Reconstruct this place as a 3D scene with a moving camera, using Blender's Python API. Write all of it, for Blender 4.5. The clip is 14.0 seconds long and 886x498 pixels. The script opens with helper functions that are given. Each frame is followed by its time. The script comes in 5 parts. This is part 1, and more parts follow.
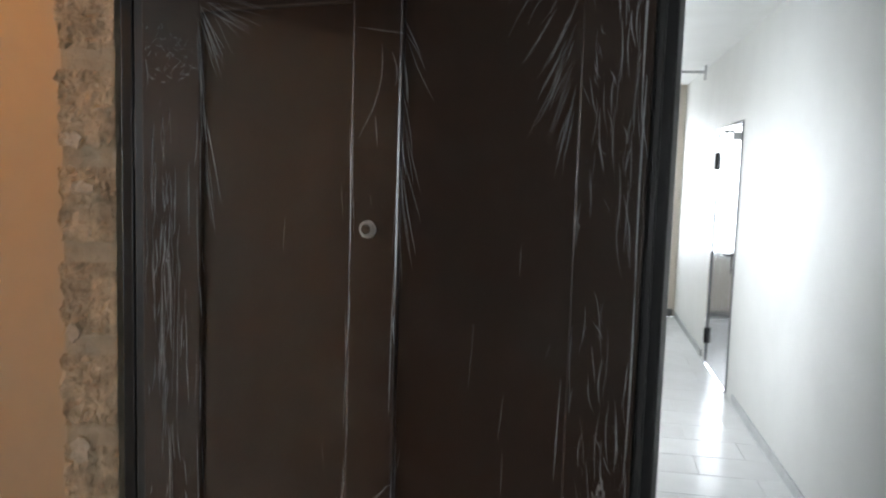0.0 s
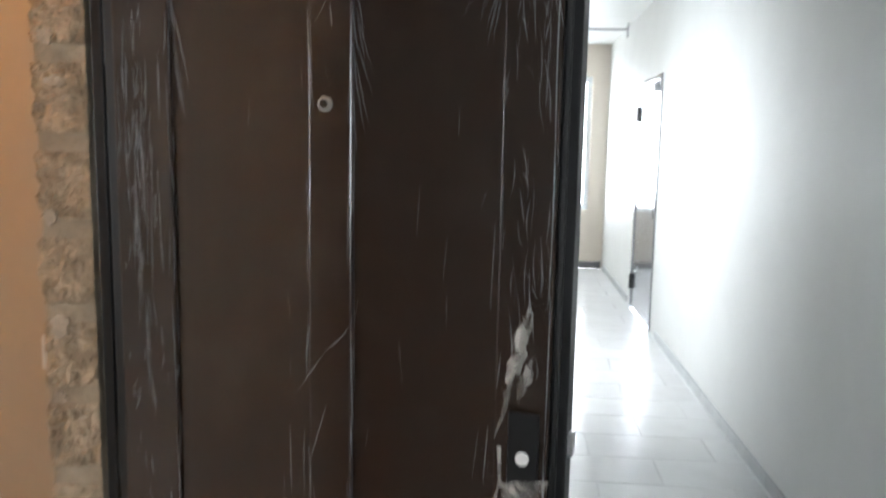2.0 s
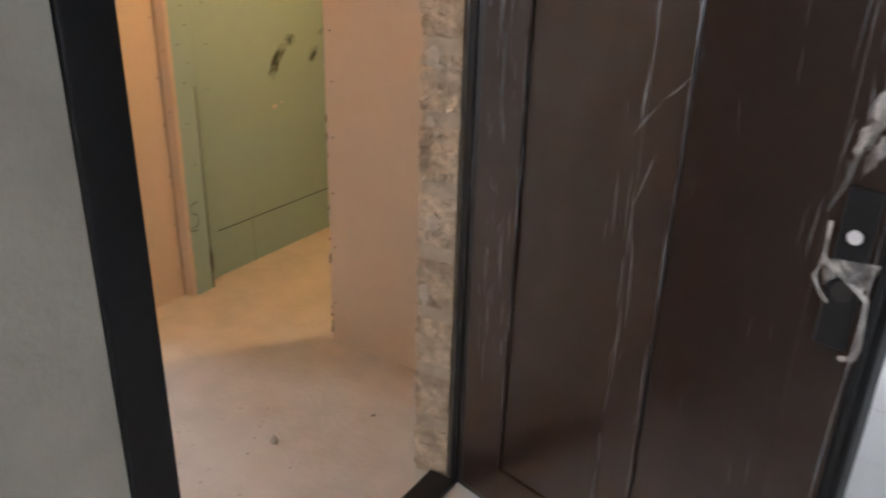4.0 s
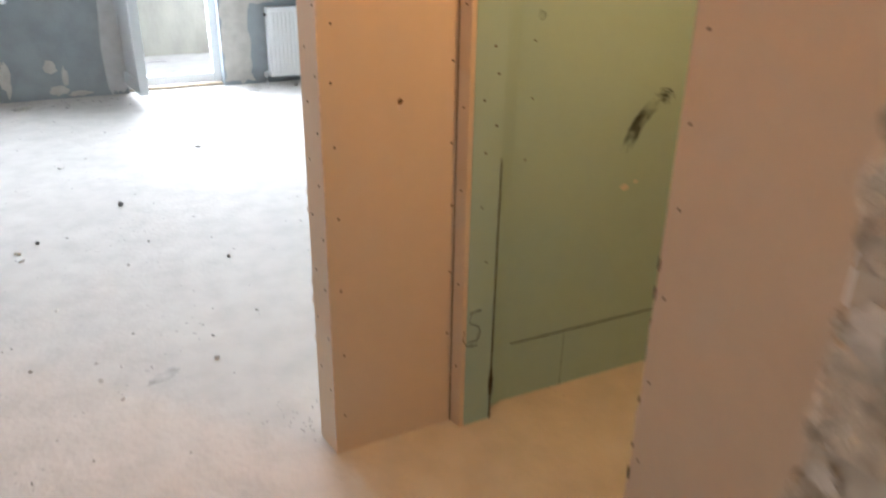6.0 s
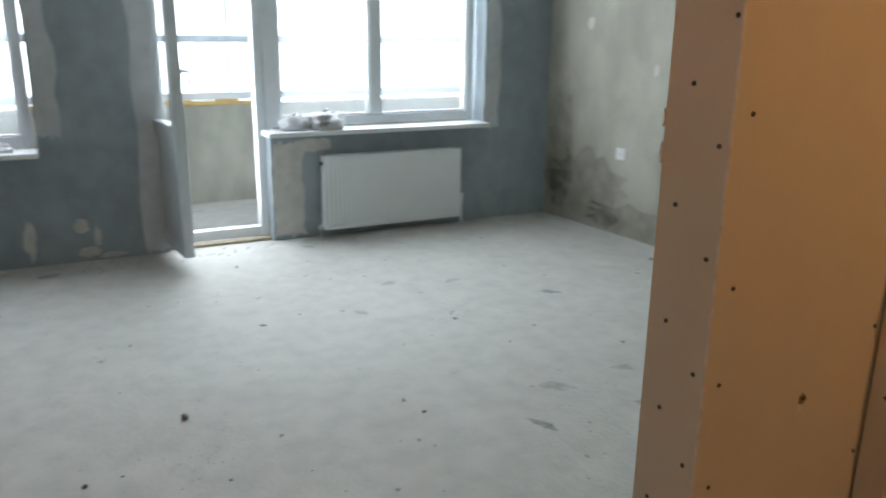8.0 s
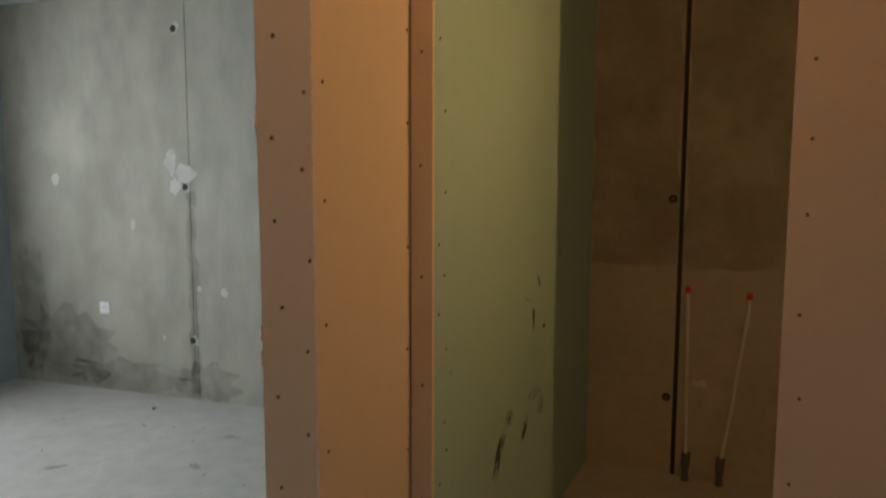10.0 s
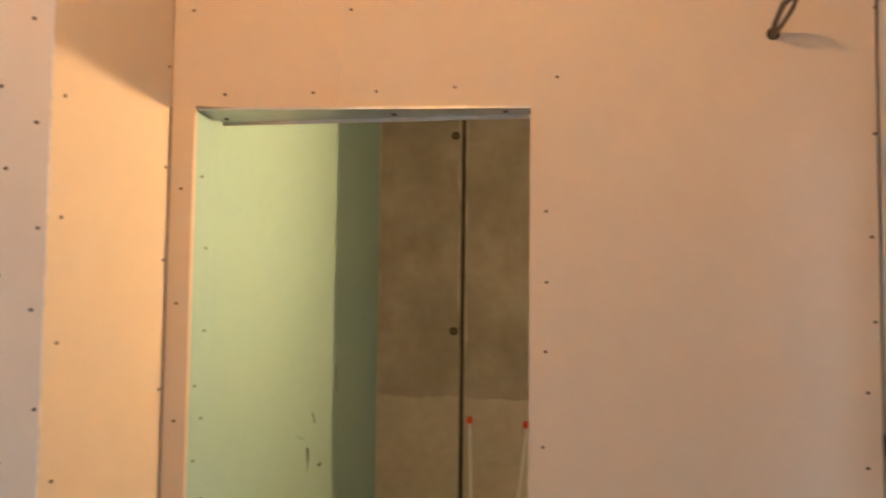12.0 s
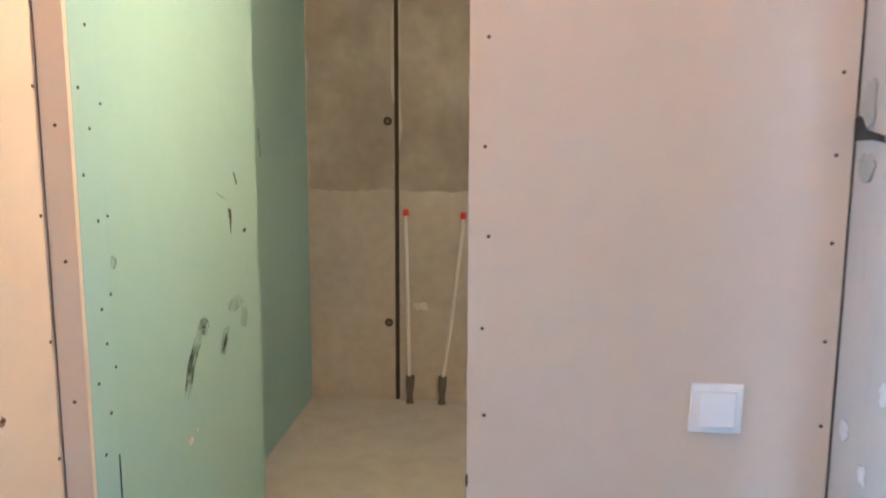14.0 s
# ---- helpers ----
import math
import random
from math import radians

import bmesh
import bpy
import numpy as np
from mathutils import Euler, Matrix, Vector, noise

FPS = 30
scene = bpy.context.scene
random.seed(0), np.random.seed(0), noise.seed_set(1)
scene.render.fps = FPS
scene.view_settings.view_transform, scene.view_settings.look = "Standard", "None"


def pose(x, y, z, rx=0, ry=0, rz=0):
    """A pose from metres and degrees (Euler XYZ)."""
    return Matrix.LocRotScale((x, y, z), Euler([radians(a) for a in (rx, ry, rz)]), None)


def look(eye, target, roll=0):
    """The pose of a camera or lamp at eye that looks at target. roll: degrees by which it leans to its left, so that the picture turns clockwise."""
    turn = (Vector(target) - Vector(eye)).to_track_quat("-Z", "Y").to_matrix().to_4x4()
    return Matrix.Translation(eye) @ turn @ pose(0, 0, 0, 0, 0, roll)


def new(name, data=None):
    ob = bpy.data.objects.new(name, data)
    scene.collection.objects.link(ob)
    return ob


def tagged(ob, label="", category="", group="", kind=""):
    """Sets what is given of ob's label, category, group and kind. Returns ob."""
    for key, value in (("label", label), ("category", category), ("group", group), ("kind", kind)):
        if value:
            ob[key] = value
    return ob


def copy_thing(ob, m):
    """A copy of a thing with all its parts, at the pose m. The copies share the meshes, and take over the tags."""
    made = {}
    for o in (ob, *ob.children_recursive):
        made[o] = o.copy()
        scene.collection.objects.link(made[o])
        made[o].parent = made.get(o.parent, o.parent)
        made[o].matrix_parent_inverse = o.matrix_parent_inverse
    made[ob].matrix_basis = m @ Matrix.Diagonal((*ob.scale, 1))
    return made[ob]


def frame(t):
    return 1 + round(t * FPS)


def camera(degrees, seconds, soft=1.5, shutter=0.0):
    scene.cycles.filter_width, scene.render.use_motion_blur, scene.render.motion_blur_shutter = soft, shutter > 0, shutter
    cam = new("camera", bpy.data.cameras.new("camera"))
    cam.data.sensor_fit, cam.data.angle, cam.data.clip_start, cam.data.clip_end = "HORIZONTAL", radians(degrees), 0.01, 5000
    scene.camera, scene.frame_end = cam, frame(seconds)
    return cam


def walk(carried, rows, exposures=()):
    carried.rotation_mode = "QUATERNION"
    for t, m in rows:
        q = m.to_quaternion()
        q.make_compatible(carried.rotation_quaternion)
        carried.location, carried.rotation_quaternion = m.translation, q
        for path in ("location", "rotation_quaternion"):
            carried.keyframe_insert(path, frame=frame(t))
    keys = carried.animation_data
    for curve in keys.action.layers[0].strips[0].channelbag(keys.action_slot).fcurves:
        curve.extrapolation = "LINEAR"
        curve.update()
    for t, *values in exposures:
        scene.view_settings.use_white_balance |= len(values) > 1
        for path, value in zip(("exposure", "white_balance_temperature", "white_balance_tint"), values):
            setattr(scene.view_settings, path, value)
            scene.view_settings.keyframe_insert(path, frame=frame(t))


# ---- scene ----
cam = camera(59.4, 14.0, soft=2.0, shutter=0.5)
PATH = [
    (0, (-0.055, 0.13, 1.624), (-0.395, 2.091, 1.429), 1.8),
    (0.5, (-0.174, 0.184, 1.678), (-0.36, 2.166, 1.489), 1.1),
    (1, (-0.216, 0.176, 1.667), (-0.312, 2.167, 1.501), 0.9),
    (1.5, (-0.178, 0.094, 1.56), (-0.262, 2.084, 1.385), 0.9),
    (2, (-0.047, -0.062, 1.475), (-0.214, 1.914, 1.213), 1.1),
    (2.5, (0.014, -0.193, 1.423), (-0.348, 1.721, 0.968), 1.3),
    (2.7, (0.033, -0.23, 1.406), (-0.381, 1.651, 0.867), 1.4),
    (4.8, (0.04, 0.178, 1.407), (-1.263, 1.433, 0.555), 1.0),
    (5, (-0.031, 0.282, 1.439), (-1.402, 1.465, 0.589), 0.9),
    (5.5, (-0.269, 0.62, 1.396), (-1.802, 1.586, 0.549), 1.3),
    (6, (-0.583, 0.81, 1.416), (-2.216, 1.61, 0.583), 1.1),
    (6.5, (-0.909, 0.874, 1.452), (-2.586, 1.621, 0.66), 1.4),
    (7, (-1.211, 0.914, 1.458), (-2.941, 1.649, 0.775), 1.3),
    (7.5, (-1.441, 0.813, 1.464), (-3.207, 1.543, 0.872), 0.6),
    (8, (-1.598, 0.61, 1.463), (-3.314, 1.477, 0.914), 0.7),
    (8.5, (-1.603, 0.481, 1.488), (-3.052, 1.753, 0.957), 1.1),
    (9, (-1.573, 0.332, 1.512), (-2.695, 1.913, 1.021), 1.6),
    (9.2, (-1.566, 0.301, 1.546), (-2.585, 1.962, 1.096), 1.2),
    (11.3, (-1.56, 0.275, 1.665), (-2.218, 2.161, 1.746), 0.9),
    (11.5, (-1.536, 0.279, 1.665), (-2.117, 2.191, 1.76), 0.9),
    (12, (-1.486, 0.289, 1.656), (-1.824, 2.257, 1.769), 0.7),
    (12.5, (-1.477, 0.307, 1.631), (-1.678, 2.294, 1.73), 0.6),
    (12.7, (-1.481, 0.335, 1.573), (-1.667, 2.324, 1.647), 0.5),
    (13, (-1.492, 0.369, 1.485), (-1.658, 2.362, 1.45), 0.2),
    (13.5, (-1.471, 0.383, 1.418), (-1.621, 2.366, 1.207), 0.1),
    (14, (-1.502, 0.46, 1.398), (-1.674, 2.431, 1.102), 0.2),
]
EXPOSURES = [
    (0.0, -0.85, 6400, 10), (1.0, -0.65, 6400, 10), (2.0, -0.4, 6350, 10), (2.7, -0.45, 6300, 10), (4.8, -0.15, 6300, 20), (5.5, -0.22, 6250, 18), (6.0, -0.45, 6200, 16),
    (7.0, -1.15, 6200, 10), (8.0, -1.75, 6200, 8), (9.2, -2.45, 6500, 12), (11.3, -0.68, 6100, 8),
    (12.5, 0.0, 4600, 5), (13.0, 0.12, 4400, 5), (14.0, 0.48, 4130, 5),
]
walk(cam, [(t, look(eye, to, roll)) for t, eye, to, roll in PATH], EXPOSURES)


# ---- light ----
world = bpy.data.worlds.new("sky")
scene.world = world
world.use_nodes = True
wn = world.node_tree
sky = wn.nodes.new("ShaderNodeTexSky")
sky.sky_type, sky.sun_disc = "NISHITA", False
sky.sun_elevation, sky.sun_rotation = radians(40), radians(200)
wn.links.new(sky.outputs[0], wn.nodes["Background"].inputs[0])
wn.nodes["Background"].inputs[1].default_value = 0.15


def lamp(name, kind, m, energy, color, size=0.0, wide=None, angle=0.0):
    data = bpy.data.lights.new(name, kind)
    data.energy, data.color = energy, color
    if size:
        data.shadow_soft_size = size
    if wide:
        data.shape, data.size, data.size_y = "RECTANGLE", wide[0], wide[1]
    if angle:
        data.angle = angle
    ob = new(name, data)
    ob.matrix_world = m
    return ob


WARM = (1.0, 0.40, 0.066)
DAY = (0.88, 0.95, 1.0)
HALL_BULB = (-1.78, 0.72, 2.60)
BATH_BULB = (-1.40, 2.05, 1.99)
lamp("sun", "SUN", look((-20, 6, 20), (0, 0, 0)), 0.6, (1, 0.97, 0.93), angle=radians(20))
lamp("hall_bulb_light", "POINT", pose(*HALL_BULB), 40, WARM, size=0.03)
lamp("bath_bulb_light", "POINT", pose(*BATH_BULB), 64, (1.0, 0.54, 0.19), size=0.012)
lamp("window_daylight", "AREA", look((-7.12, 2.78, 1.6), (-5, 2.78, 1.45)), 190, DAY, wide=(1.5, 1.5))
lamp("window_daylight", "AREA", look((-7.12, -0.05, 1.6), (-5, -0.05, 1.45)), 150, DAY, wide=(1.1, 1.5))
lamp("window_daylight", "AREA", look((-7.12, 1.57, 1.2), (-5, 1.57, 1.0)), 110, DAY, wide=(0.6, 2.0))
lamp("balcony_daylight", "AREA", look((-8.24, 1.5, 1.75), (-7.0, 1.5, 0.9)), 70, DAY, wide=(4.2, 1.5))
lamp("window_daylight", "AREA", look((0.3, 9.78, 1.5), (0.3, 5, 1.2)), 85, DAY, wide=(1.2, 1.5))
# fill lamp behind the view, added to brighten the near corridor
lamp("corridor_fill_light", "AREA", look((0.2, -4.3, 1.5), (0.2, 0, 1.3)), 14, DAY, wide=(1.1, 1.4))
# fill lamp in an unseen side opening, added to brighten the opposite wall
lamp("corridor_fill_light", "AREA", look((-0.86, 5.1, 1.5), (1, 5.0, 1.35)), 15, DAY, wide=(2.2, 1.5))

# ---- materials ----


def nodes_of(name):
    mat = bpy.data.materials.new(name)
    mat.use_nodes = True
    t = mat.node_tree
    return mat, t, t.nodes["Principled BSDF"]


def material(name, color, rough=0.8, metal=0.0, grain=0.0, scale=8.0, bump=0.0, blotch=0.0, blotch_scale=1.2,
             other=None, vary=0.0, fine=60.0, stretch=(1, 1, 1), speck=0.0, coat=0.0, island=0.0, deep=0.01, spec=0.5):
    """A surface with grain and blotches at two scales, specks and relief."""
    mat, t, bsdf = nodes_of(name)
    bsdf.inputs["Roughness"].default_value, bsdf.inputs["Metallic"].default_value = rough, metal
    bsdf.inputs["Specular IOR Level"].default_value = spec
    bsdf.inputs["Coat Weight"].default_value, bsdf.inputs["Coat Roughness"].default_value = coat, 0.12
    co = t.nodes.new("ShaderNodeTexCoord")
    mapping = t.nodes.new("ShaderNodeMapping")
    mapping.inputs["Scale"].default_value = stretch
    t.links.new(co.outputs["Object"], mapping.inputs["Vector"])
    out = t.nodes.new("ShaderNodeRGB")
    out.outputs[0].default_value = (*color, 1)
    col = out.outputs[0]

    def noise_tex(s, detail=6.0, straight=False):
        n = t.nodes.new("ShaderNodeTexNoise")
        n.inputs["Scale"].default_value, n.inputs["Detail"].default_value = s, detail
        t.links.new(co.outputs["Object"] if straight else mapping.outputs[0], n.inputs["Vector"])
        return n.outputs["Fac"]

    def mix(fac, a, b):
        m = t.nodes.new("ShaderNodeMix")
        m.data_type = "RGBA"
        t.links.new(fac, m.inputs[0])
        t.links.new(a, m.inputs[6])
        m.inputs[7].default_value = (*b, 1)
        return m.outputs[2]

    def ramp(src, lo, hi, top):
        r = t.nodes.new("ShaderNodeMapRange")
        r.inputs[1].default_value, r.inputs[2].default_value, r.inputs[4].default_value = lo, hi, top
        t.links.new(src, r.inputs[0])
        return r.outputs[0]

    if blotch:
        col = mix(ramp(noise_tex(blotch_scale, 9.0), 0.42, 0.68, blotch), col, other or tuple(c * 0.55 for c in color))
    if grain:
        col = mix(ramp(noise_tex(scale, 12.0), 0.38, 0.7, grain), col, tuple(min(1, c * 0.55) for c in color))
        col = mix(ramp(noise_tex(scale * 0.37, 8.0, True), 0.52, 0.75, grain * 0.7), col, tuple(min(1, c * 1.3 + 0.04) for c in color))
    if speck:
        v = t.nodes.new("ShaderNodeTexVoronoi")
        v.inputs["Scale"].default_value = 26
        t.links.new(co.outputs["Object"], v.inputs["Vector"])
        r = t.nodes.new("ShaderNodeMapRange")
        r.inputs[1].default_value, r.inputs[2].default_value = 0.16, 0.05
        r.inputs[3].default_value, r.inputs[4].default_value = 0.0, speck
        t.links.new(v.outputs["Distance"], r.inputs[0])
        g = t.nodes.new("ShaderNodeMath")
        g.operation = "MULTIPLY"
        t.links.new(r.outputs[0], g.inputs[0])
        t.links.new(ramp(noise_tex(1.7, 3.0, True), 0.52, 0.6, 1.0), g.inputs[1])
        col = mix(g.outputs[0], col, tuple(c * 0.45 for c in color))
    if vary or island:
        node = t.nodes.new("ShaderNodeObjectInfo" if vary else "ShaderNodeNewGeometry")
        src = node.outputs["Random"] if vary else node.outputs["Random Per Island"]
        col = mix(ramp(src, 0, 1, vary or island), col, tuple(c * 0.6 for c in color))
    t.links.new(col, bsdf.inputs["Base Color"])
    if bump:
        b = t.nodes.new("ShaderNodeBump")
        b.inputs["Strength"].default_value, b.inputs["Distance"].default_value = bump, deep
        t.links.new(noise_tex(fine, 8.0), b.inputs["Height"])
        t.links.new(b.outputs[0], bsdf.inputs["Normal"])
    return mat


def see_through(name, color, share, rough=0.1, noisy=0.0):
    """A thin film or smear: partly clear, the rest a surface."""
    mat, t, bsdf = nodes_of(name)
    bsdf.inputs["Base Color"].default_value, bsdf.inputs["Roughness"].default_value = (*color, 1), rough
    clear = t.nodes.new("ShaderNodeBsdfTransparent")
    m = t.nodes.new("ShaderNodeMixShader")
    m.inputs[0].default_value = share
    if noisy:
        co = t.nodes.new("ShaderNodeTexCoord")
        n = t.nodes.new("ShaderNodeTexNoise")
        n.inputs["Scale"].default_value, n.inputs["Detail"].default_value = noisy, 6
        t.links.new(co.outputs["Object"], n.inputs["Vector"])
        r = t.nodes.new("ShaderNodeMapRange")
        r.inputs[1].default_value, r.inputs[2].default_value, r.inputs[4].default_value = 0.28, 0.62, share
        t.links.new(n.outputs["Fac"], r.inputs[0])
        t.links.new(r.outputs[0], m.inputs[0])
    t.links.new(clear.outputs[0], m.inputs[1])
    t.links.new(bsdf.outputs[0], m.inputs[2])
    t.links.new(m.outputs[0], t.nodes["Material Output"].inputs["Surface"])
    return mat


def glow(name, color, strength):
    mat, t, bsdf = nodes_of(name)
    bsdf.inputs["Base Color"].default_value = (*color, 1)
    bsdf.inputs["Emission Color"].default_value = (*color, 1)
    bsdf.inputs["Emission Strength"].default_value = strength
    return mat


PINK = material("pink_plasterboard", (0.57, 0.475, 0.37), 0.85, grain=0.06, scale=22, bump=0.05, blotch=0.09, blotch_scale=1.6, other=(0.52, 0.425, 0.33), fine=220)
GREEN = material("green_plasterboard", (0.30, 0.45, 0.435), 0.8, grain=0.06, scale=18, bump=0.05, blotch=0.15, blotch_scale=1.5, other=(0.26, 0.395, 0.38), fine=220)
PAPER = material("torn_board_edge", (0.62, 0.53, 0.46), 0.9, grain=0.4, scale=60, bump=0.4, fine=90)
SCREED = material("concrete_screed", (0.485, 0.47, 0.437), 0.8, grain=0.28, scale=9, bump=0.25, blotch=0.28, blotch_scale=0.8, other=(0.37, 0.355, 0.325), fine=45, speck=0.85)
CONCRETE = material("cast_concrete_wall", (0.415, 0.40, 0.335), 0.85, grain=0.5, scale=6, bump=0.3, blotch=0.75, blotch_scale=1.3, other=(0.25, 0.235, 0.19), fine=35, stretch=(1, 1, 0.45), speck=0.4)
CONCRETE_BATH = material("brown_tinged_concrete", (0.44, 0.405, 0.35), 0.85, grain=0.25, scale=16, bump=0.3, blotch=0.25, blotch_scale=3.5, other=(0.34, 0.31, 0.27), fine=35, speck=0.3)
SLAB = material("ceiling_slab", (0.55, 0.55, 0.53), 0.85, grain=0.3, scale=7, bump=0.2, blotch=0.4, blotch_scale=1.4, other=(0.42, 0.42, 0.41), fine=35)
GREY = material("grey_primed_plaster", (0.32, 0.36, 0.385), 0.85, grain=0.35, scale=8, bump=0.25, blotch=0.45, blotch_scale=1.1, other=(0.235, 0.27, 0.29), fine=60)
DUSTY_GREY = material("grey_stair_plaster", (0.50, 0.47, 0.395), 0.85, grain=0.3, scale=8, bump=0.25, blotch=0.3, fine=60)
BRICKM = material("rough_wall_block", (0.57, 0.45, 0.315), 0.95, grain=0.75, scale=34, bump=0.9, blotch=0.85, blotch_scale=17, other=(0.27, 0.21, 0.145), fine=75, deep=0.02)
DAB = material("cream_plaster_dab", (0.55, 0.47, 0.37), 0.95, grain=0.5, scale=40, bump=0.6, blotch=0.5, blotch_scale=30, other=(0.42, 0.34, 0.25), fine=90)
SKIM = material("beige_skimmed_concrete", (0.44, 0.395, 0.325), 0.85, grain=0.3, scale=8, bump=0.25, blotch=0.4, blotch_scale=2.5, other=(0.36, 0.325, 0.27), fine=40, stretch=(1, 1, 0.4))
MORTAR = material("grey_mortar", (0.47, 0.385, 0.28), 0.95, grain=0.4, scale=20, bump=0.5, blotch=0.4, blotch_scale=10, fine=80)
WHITE_WALL = material("white_corridor_paint", (0.74, 0.745, 0.73), 0.55, grain=0.06, scale=4, bump=0.08, blotch=0.08, blotch_scale=1.0, fine=70)
CREAM_WALL = material("cream_corridor_paint", (0.72, 0.65, 0.57), 0.6, grain=0.06, scale=4, bump=0.08, blotch=0.08, blotch_scale=1.0, fine=70)
DARK_STEEL = material("black_painted_steel", (0.010, 0.010, 0.011), 0.42, bump=0.06, fine=90, grain=0.2, scale=30, spec=0.3)
LEAF = material("dark_brown_laminate", (0.022, 0.0086, 0.0042), 0.36, grain=0.3, scale=14, stretch=(1, 1, 0.15), bump=0.02, fine=5, deep=0.02, spec=0.12, coat=1.0)
LEAF.node_tree.nodes["Principled BSDF"].inputs["Coat IOR"].default_value = 1.58
LEAF.node_tree.nodes["Principled BSDF"].inputs["Coat Roughness"].default_value = 0.18
# pale colour stands in for the glints on the film's creases
CREASE_GLINT = see_through("pale_crease_glint", (0.80, 0.83, 0.88), 0.38, 0.05)
FILM_SHEET = see_through("clinging_plastic_film", (0.03, 0.032, 0.03), 0.07, 0.16, noisy=14)
TORN = see_through("torn_plastic_film", (0.75, 0.72, 0.68), 0.4, 0.3, noisy=30)
# the white PVC again, darkened to carry the open leaf's shade
PVC_SHADE = material("shaded_white_pvc", (0.58, 0.61, 0.63), 0.4, grain=0.1, scale=10)
PVC = material("white_pvc", (0.72, 0.745, 0.77), 0.35, grain=0.06, scale=10)
SILL = material("white_sill_board", (0.74, 0.75, 0.76), 0.4, grain=0.1, scale=14)
ENAMEL = material("white_radiator_enamel", (0.78, 0.79, 0.8), 0.3, grain=0.05, scale=10)
PLASTER = material("pale_skim_plaster", (0.55, 0.57, 0.58), 0.9, grain=0.3, scale=12, bump=0.3, blotch=0.3, fine=60)
CREAM_PLASTER = material("cream_filler", (0.60, 0.58, 0.54), 0.9, grain=0.35, scale=14, bump=0.4, blotch=0.3, fine=60)
TILE = material("pale_grey_floor_tile", (0.76, 0.77, 0.77), 0.25, grain=0.15, scale=5, vary=0.14, bump=0.04, fine=20)
GROUT = material("grey_tile_joint", (0.68, 0.69, 0.69), 0.9, grain=0.2, scale=30)
SKIRT = material("grey_skirting_tile", (0.50, 0.52, 0.53), 0.4, grain=0.3, scale=9, vary=0.2)
STEEL = material("galvanised_steel", (0.55, 0.55, 0.56), 0.35, metal=0.9, grain=0.3, scale=30, bump=0.05)
DOOR_STEEL = material("brushed_grey_door_steel", (0.42, 0.43, 0.46), 0.16, metal=0.75, grain=0.15, scale=8, stretch=(1, 1, 0.2))
BLACK = material("black_metal", (0.015, 0.015, 0.016), 0.4)
SCREW = material("black_phosphated_screw", (0.12, 0.088, 0.062), 0.5, metal=0.3)
TORN_BOARD = material("torn_board_paper", (0.24, 0.155, 0.095), 0.95, grain=0.5, scale=60)
HOLE = material("dark_hollow", (0.035, 0.032, 0.028), 0.95, grain=0.4, scale=40)
CABLE = material("dark_cable_sheath", (0.10, 0.07, 0.05), 0.55)
RED = material("red_plastic_cap", (0.55, 0.05, 0.03), 0.4)
PIPE = material("white_plastic_pipe", (0.66, 0.64, 0.60), 0.4)
FOAMTUBE = material("grey_pipe_insulation", (0.13, 0.125, 0.12), 0.9, bump=0.5, fine=80)
SMUDGE = see_through("dark_smudge", (0.03, 0.032, 0.03), 0.46, 0.9, noisy=45)
SMUDGE_LIGHT = see_through("grey_scuff", (0.09, 0.09, 0.085), 0.45, 0.9, noisy=35)
FAINT = see_through("faint_smudge", (0.05, 0.05, 0.05), 0.28, 0.9, noisy=22)
PENCIL = material("black_marker", (0.03, 0.028, 0.026), 0.8)
UPPER_POUR = see_through("upper_pour", (0.2, 0.18, 0.15), 0.3, 0.9, noisy=3)
STAIN = see_through("damp_stain", (0.13, 0.12, 0.09), 0.27, 0.9, noisy=9)
SWITCH = material("white_switch_plastic", (0.76, 0.75, 0.74), 0.28)
BAGM = material("white_polythene_bag", (0.7, 0.7, 0.71), 0.35, grain=0.2, scale=20)
RUBBLE = material("pale_rubble", (0.5, 0.49, 0.46), 0.95, grain=0.4, scale=50, vary=0.3)
DARK_CRUMB = material("dark_crumb", (0.22, 0.21, 0.195), 0.95, grain=0.4, scale=50, island=0.7)
YELLOW = material("yellow_mounting_foam", (0.60, 0.42, 0.17), 0.95, grain=0.4, scale=30, bump=0.8, fine=40)
TAPE = material("blue_grey_protective_tape", (0.70, 0.76, 0.80), 0.4, grain=0.7, scale=18, blotch=0.6, blotch_scale=24, other=(0.72, 0.76, 0.79))
BOARD = material("brown_hardboard", (0.19, 0.18, 0.165), 0.8, grain=0.3)
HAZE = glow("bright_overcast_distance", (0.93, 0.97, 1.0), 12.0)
# houses glow by themselves, the haze's brightness put into their colour
FAR_HOUSE = glow("glowing_far_house", (0.86, 0.92, 0.95), 9.0)
LENS = material("dark_peephole_glass", (0.02, 0.02, 0.018), 0.08, coat=1.0)
BULB = glow("lit_bulb_glass", (1.0, 0.6, 0.3), 20.0)
# clear pane with a small white translucent part
MILKY_GLASS, _t, _b = nodes_of("milky_window_glass")
_clear, _milky, _mix = _t.nodes.new("ShaderNodeBsdfTransparent"), _t.nodes.new("ShaderNodeBsdfTranslucent"), _t.nodes.new("ShaderNodeMixShader")
_milky.inputs["Color"].default_value = (0.8, 0.86, 0.9, 1)
_mix.inputs[0].default_value = 0.04
_t.links.new(_clear.outputs[0], _mix.inputs[1])
_t.links.new(_milky.outputs[0], _mix.inputs[2])
_t.links.new(_mix.outputs[0], _t.nodes["Material Output"].inputs["Surface"])
GLASS = see_through("window_glass", (0.8, 0.85, 0.9), 0.06, 0.02)


# ---- helpers for things ----


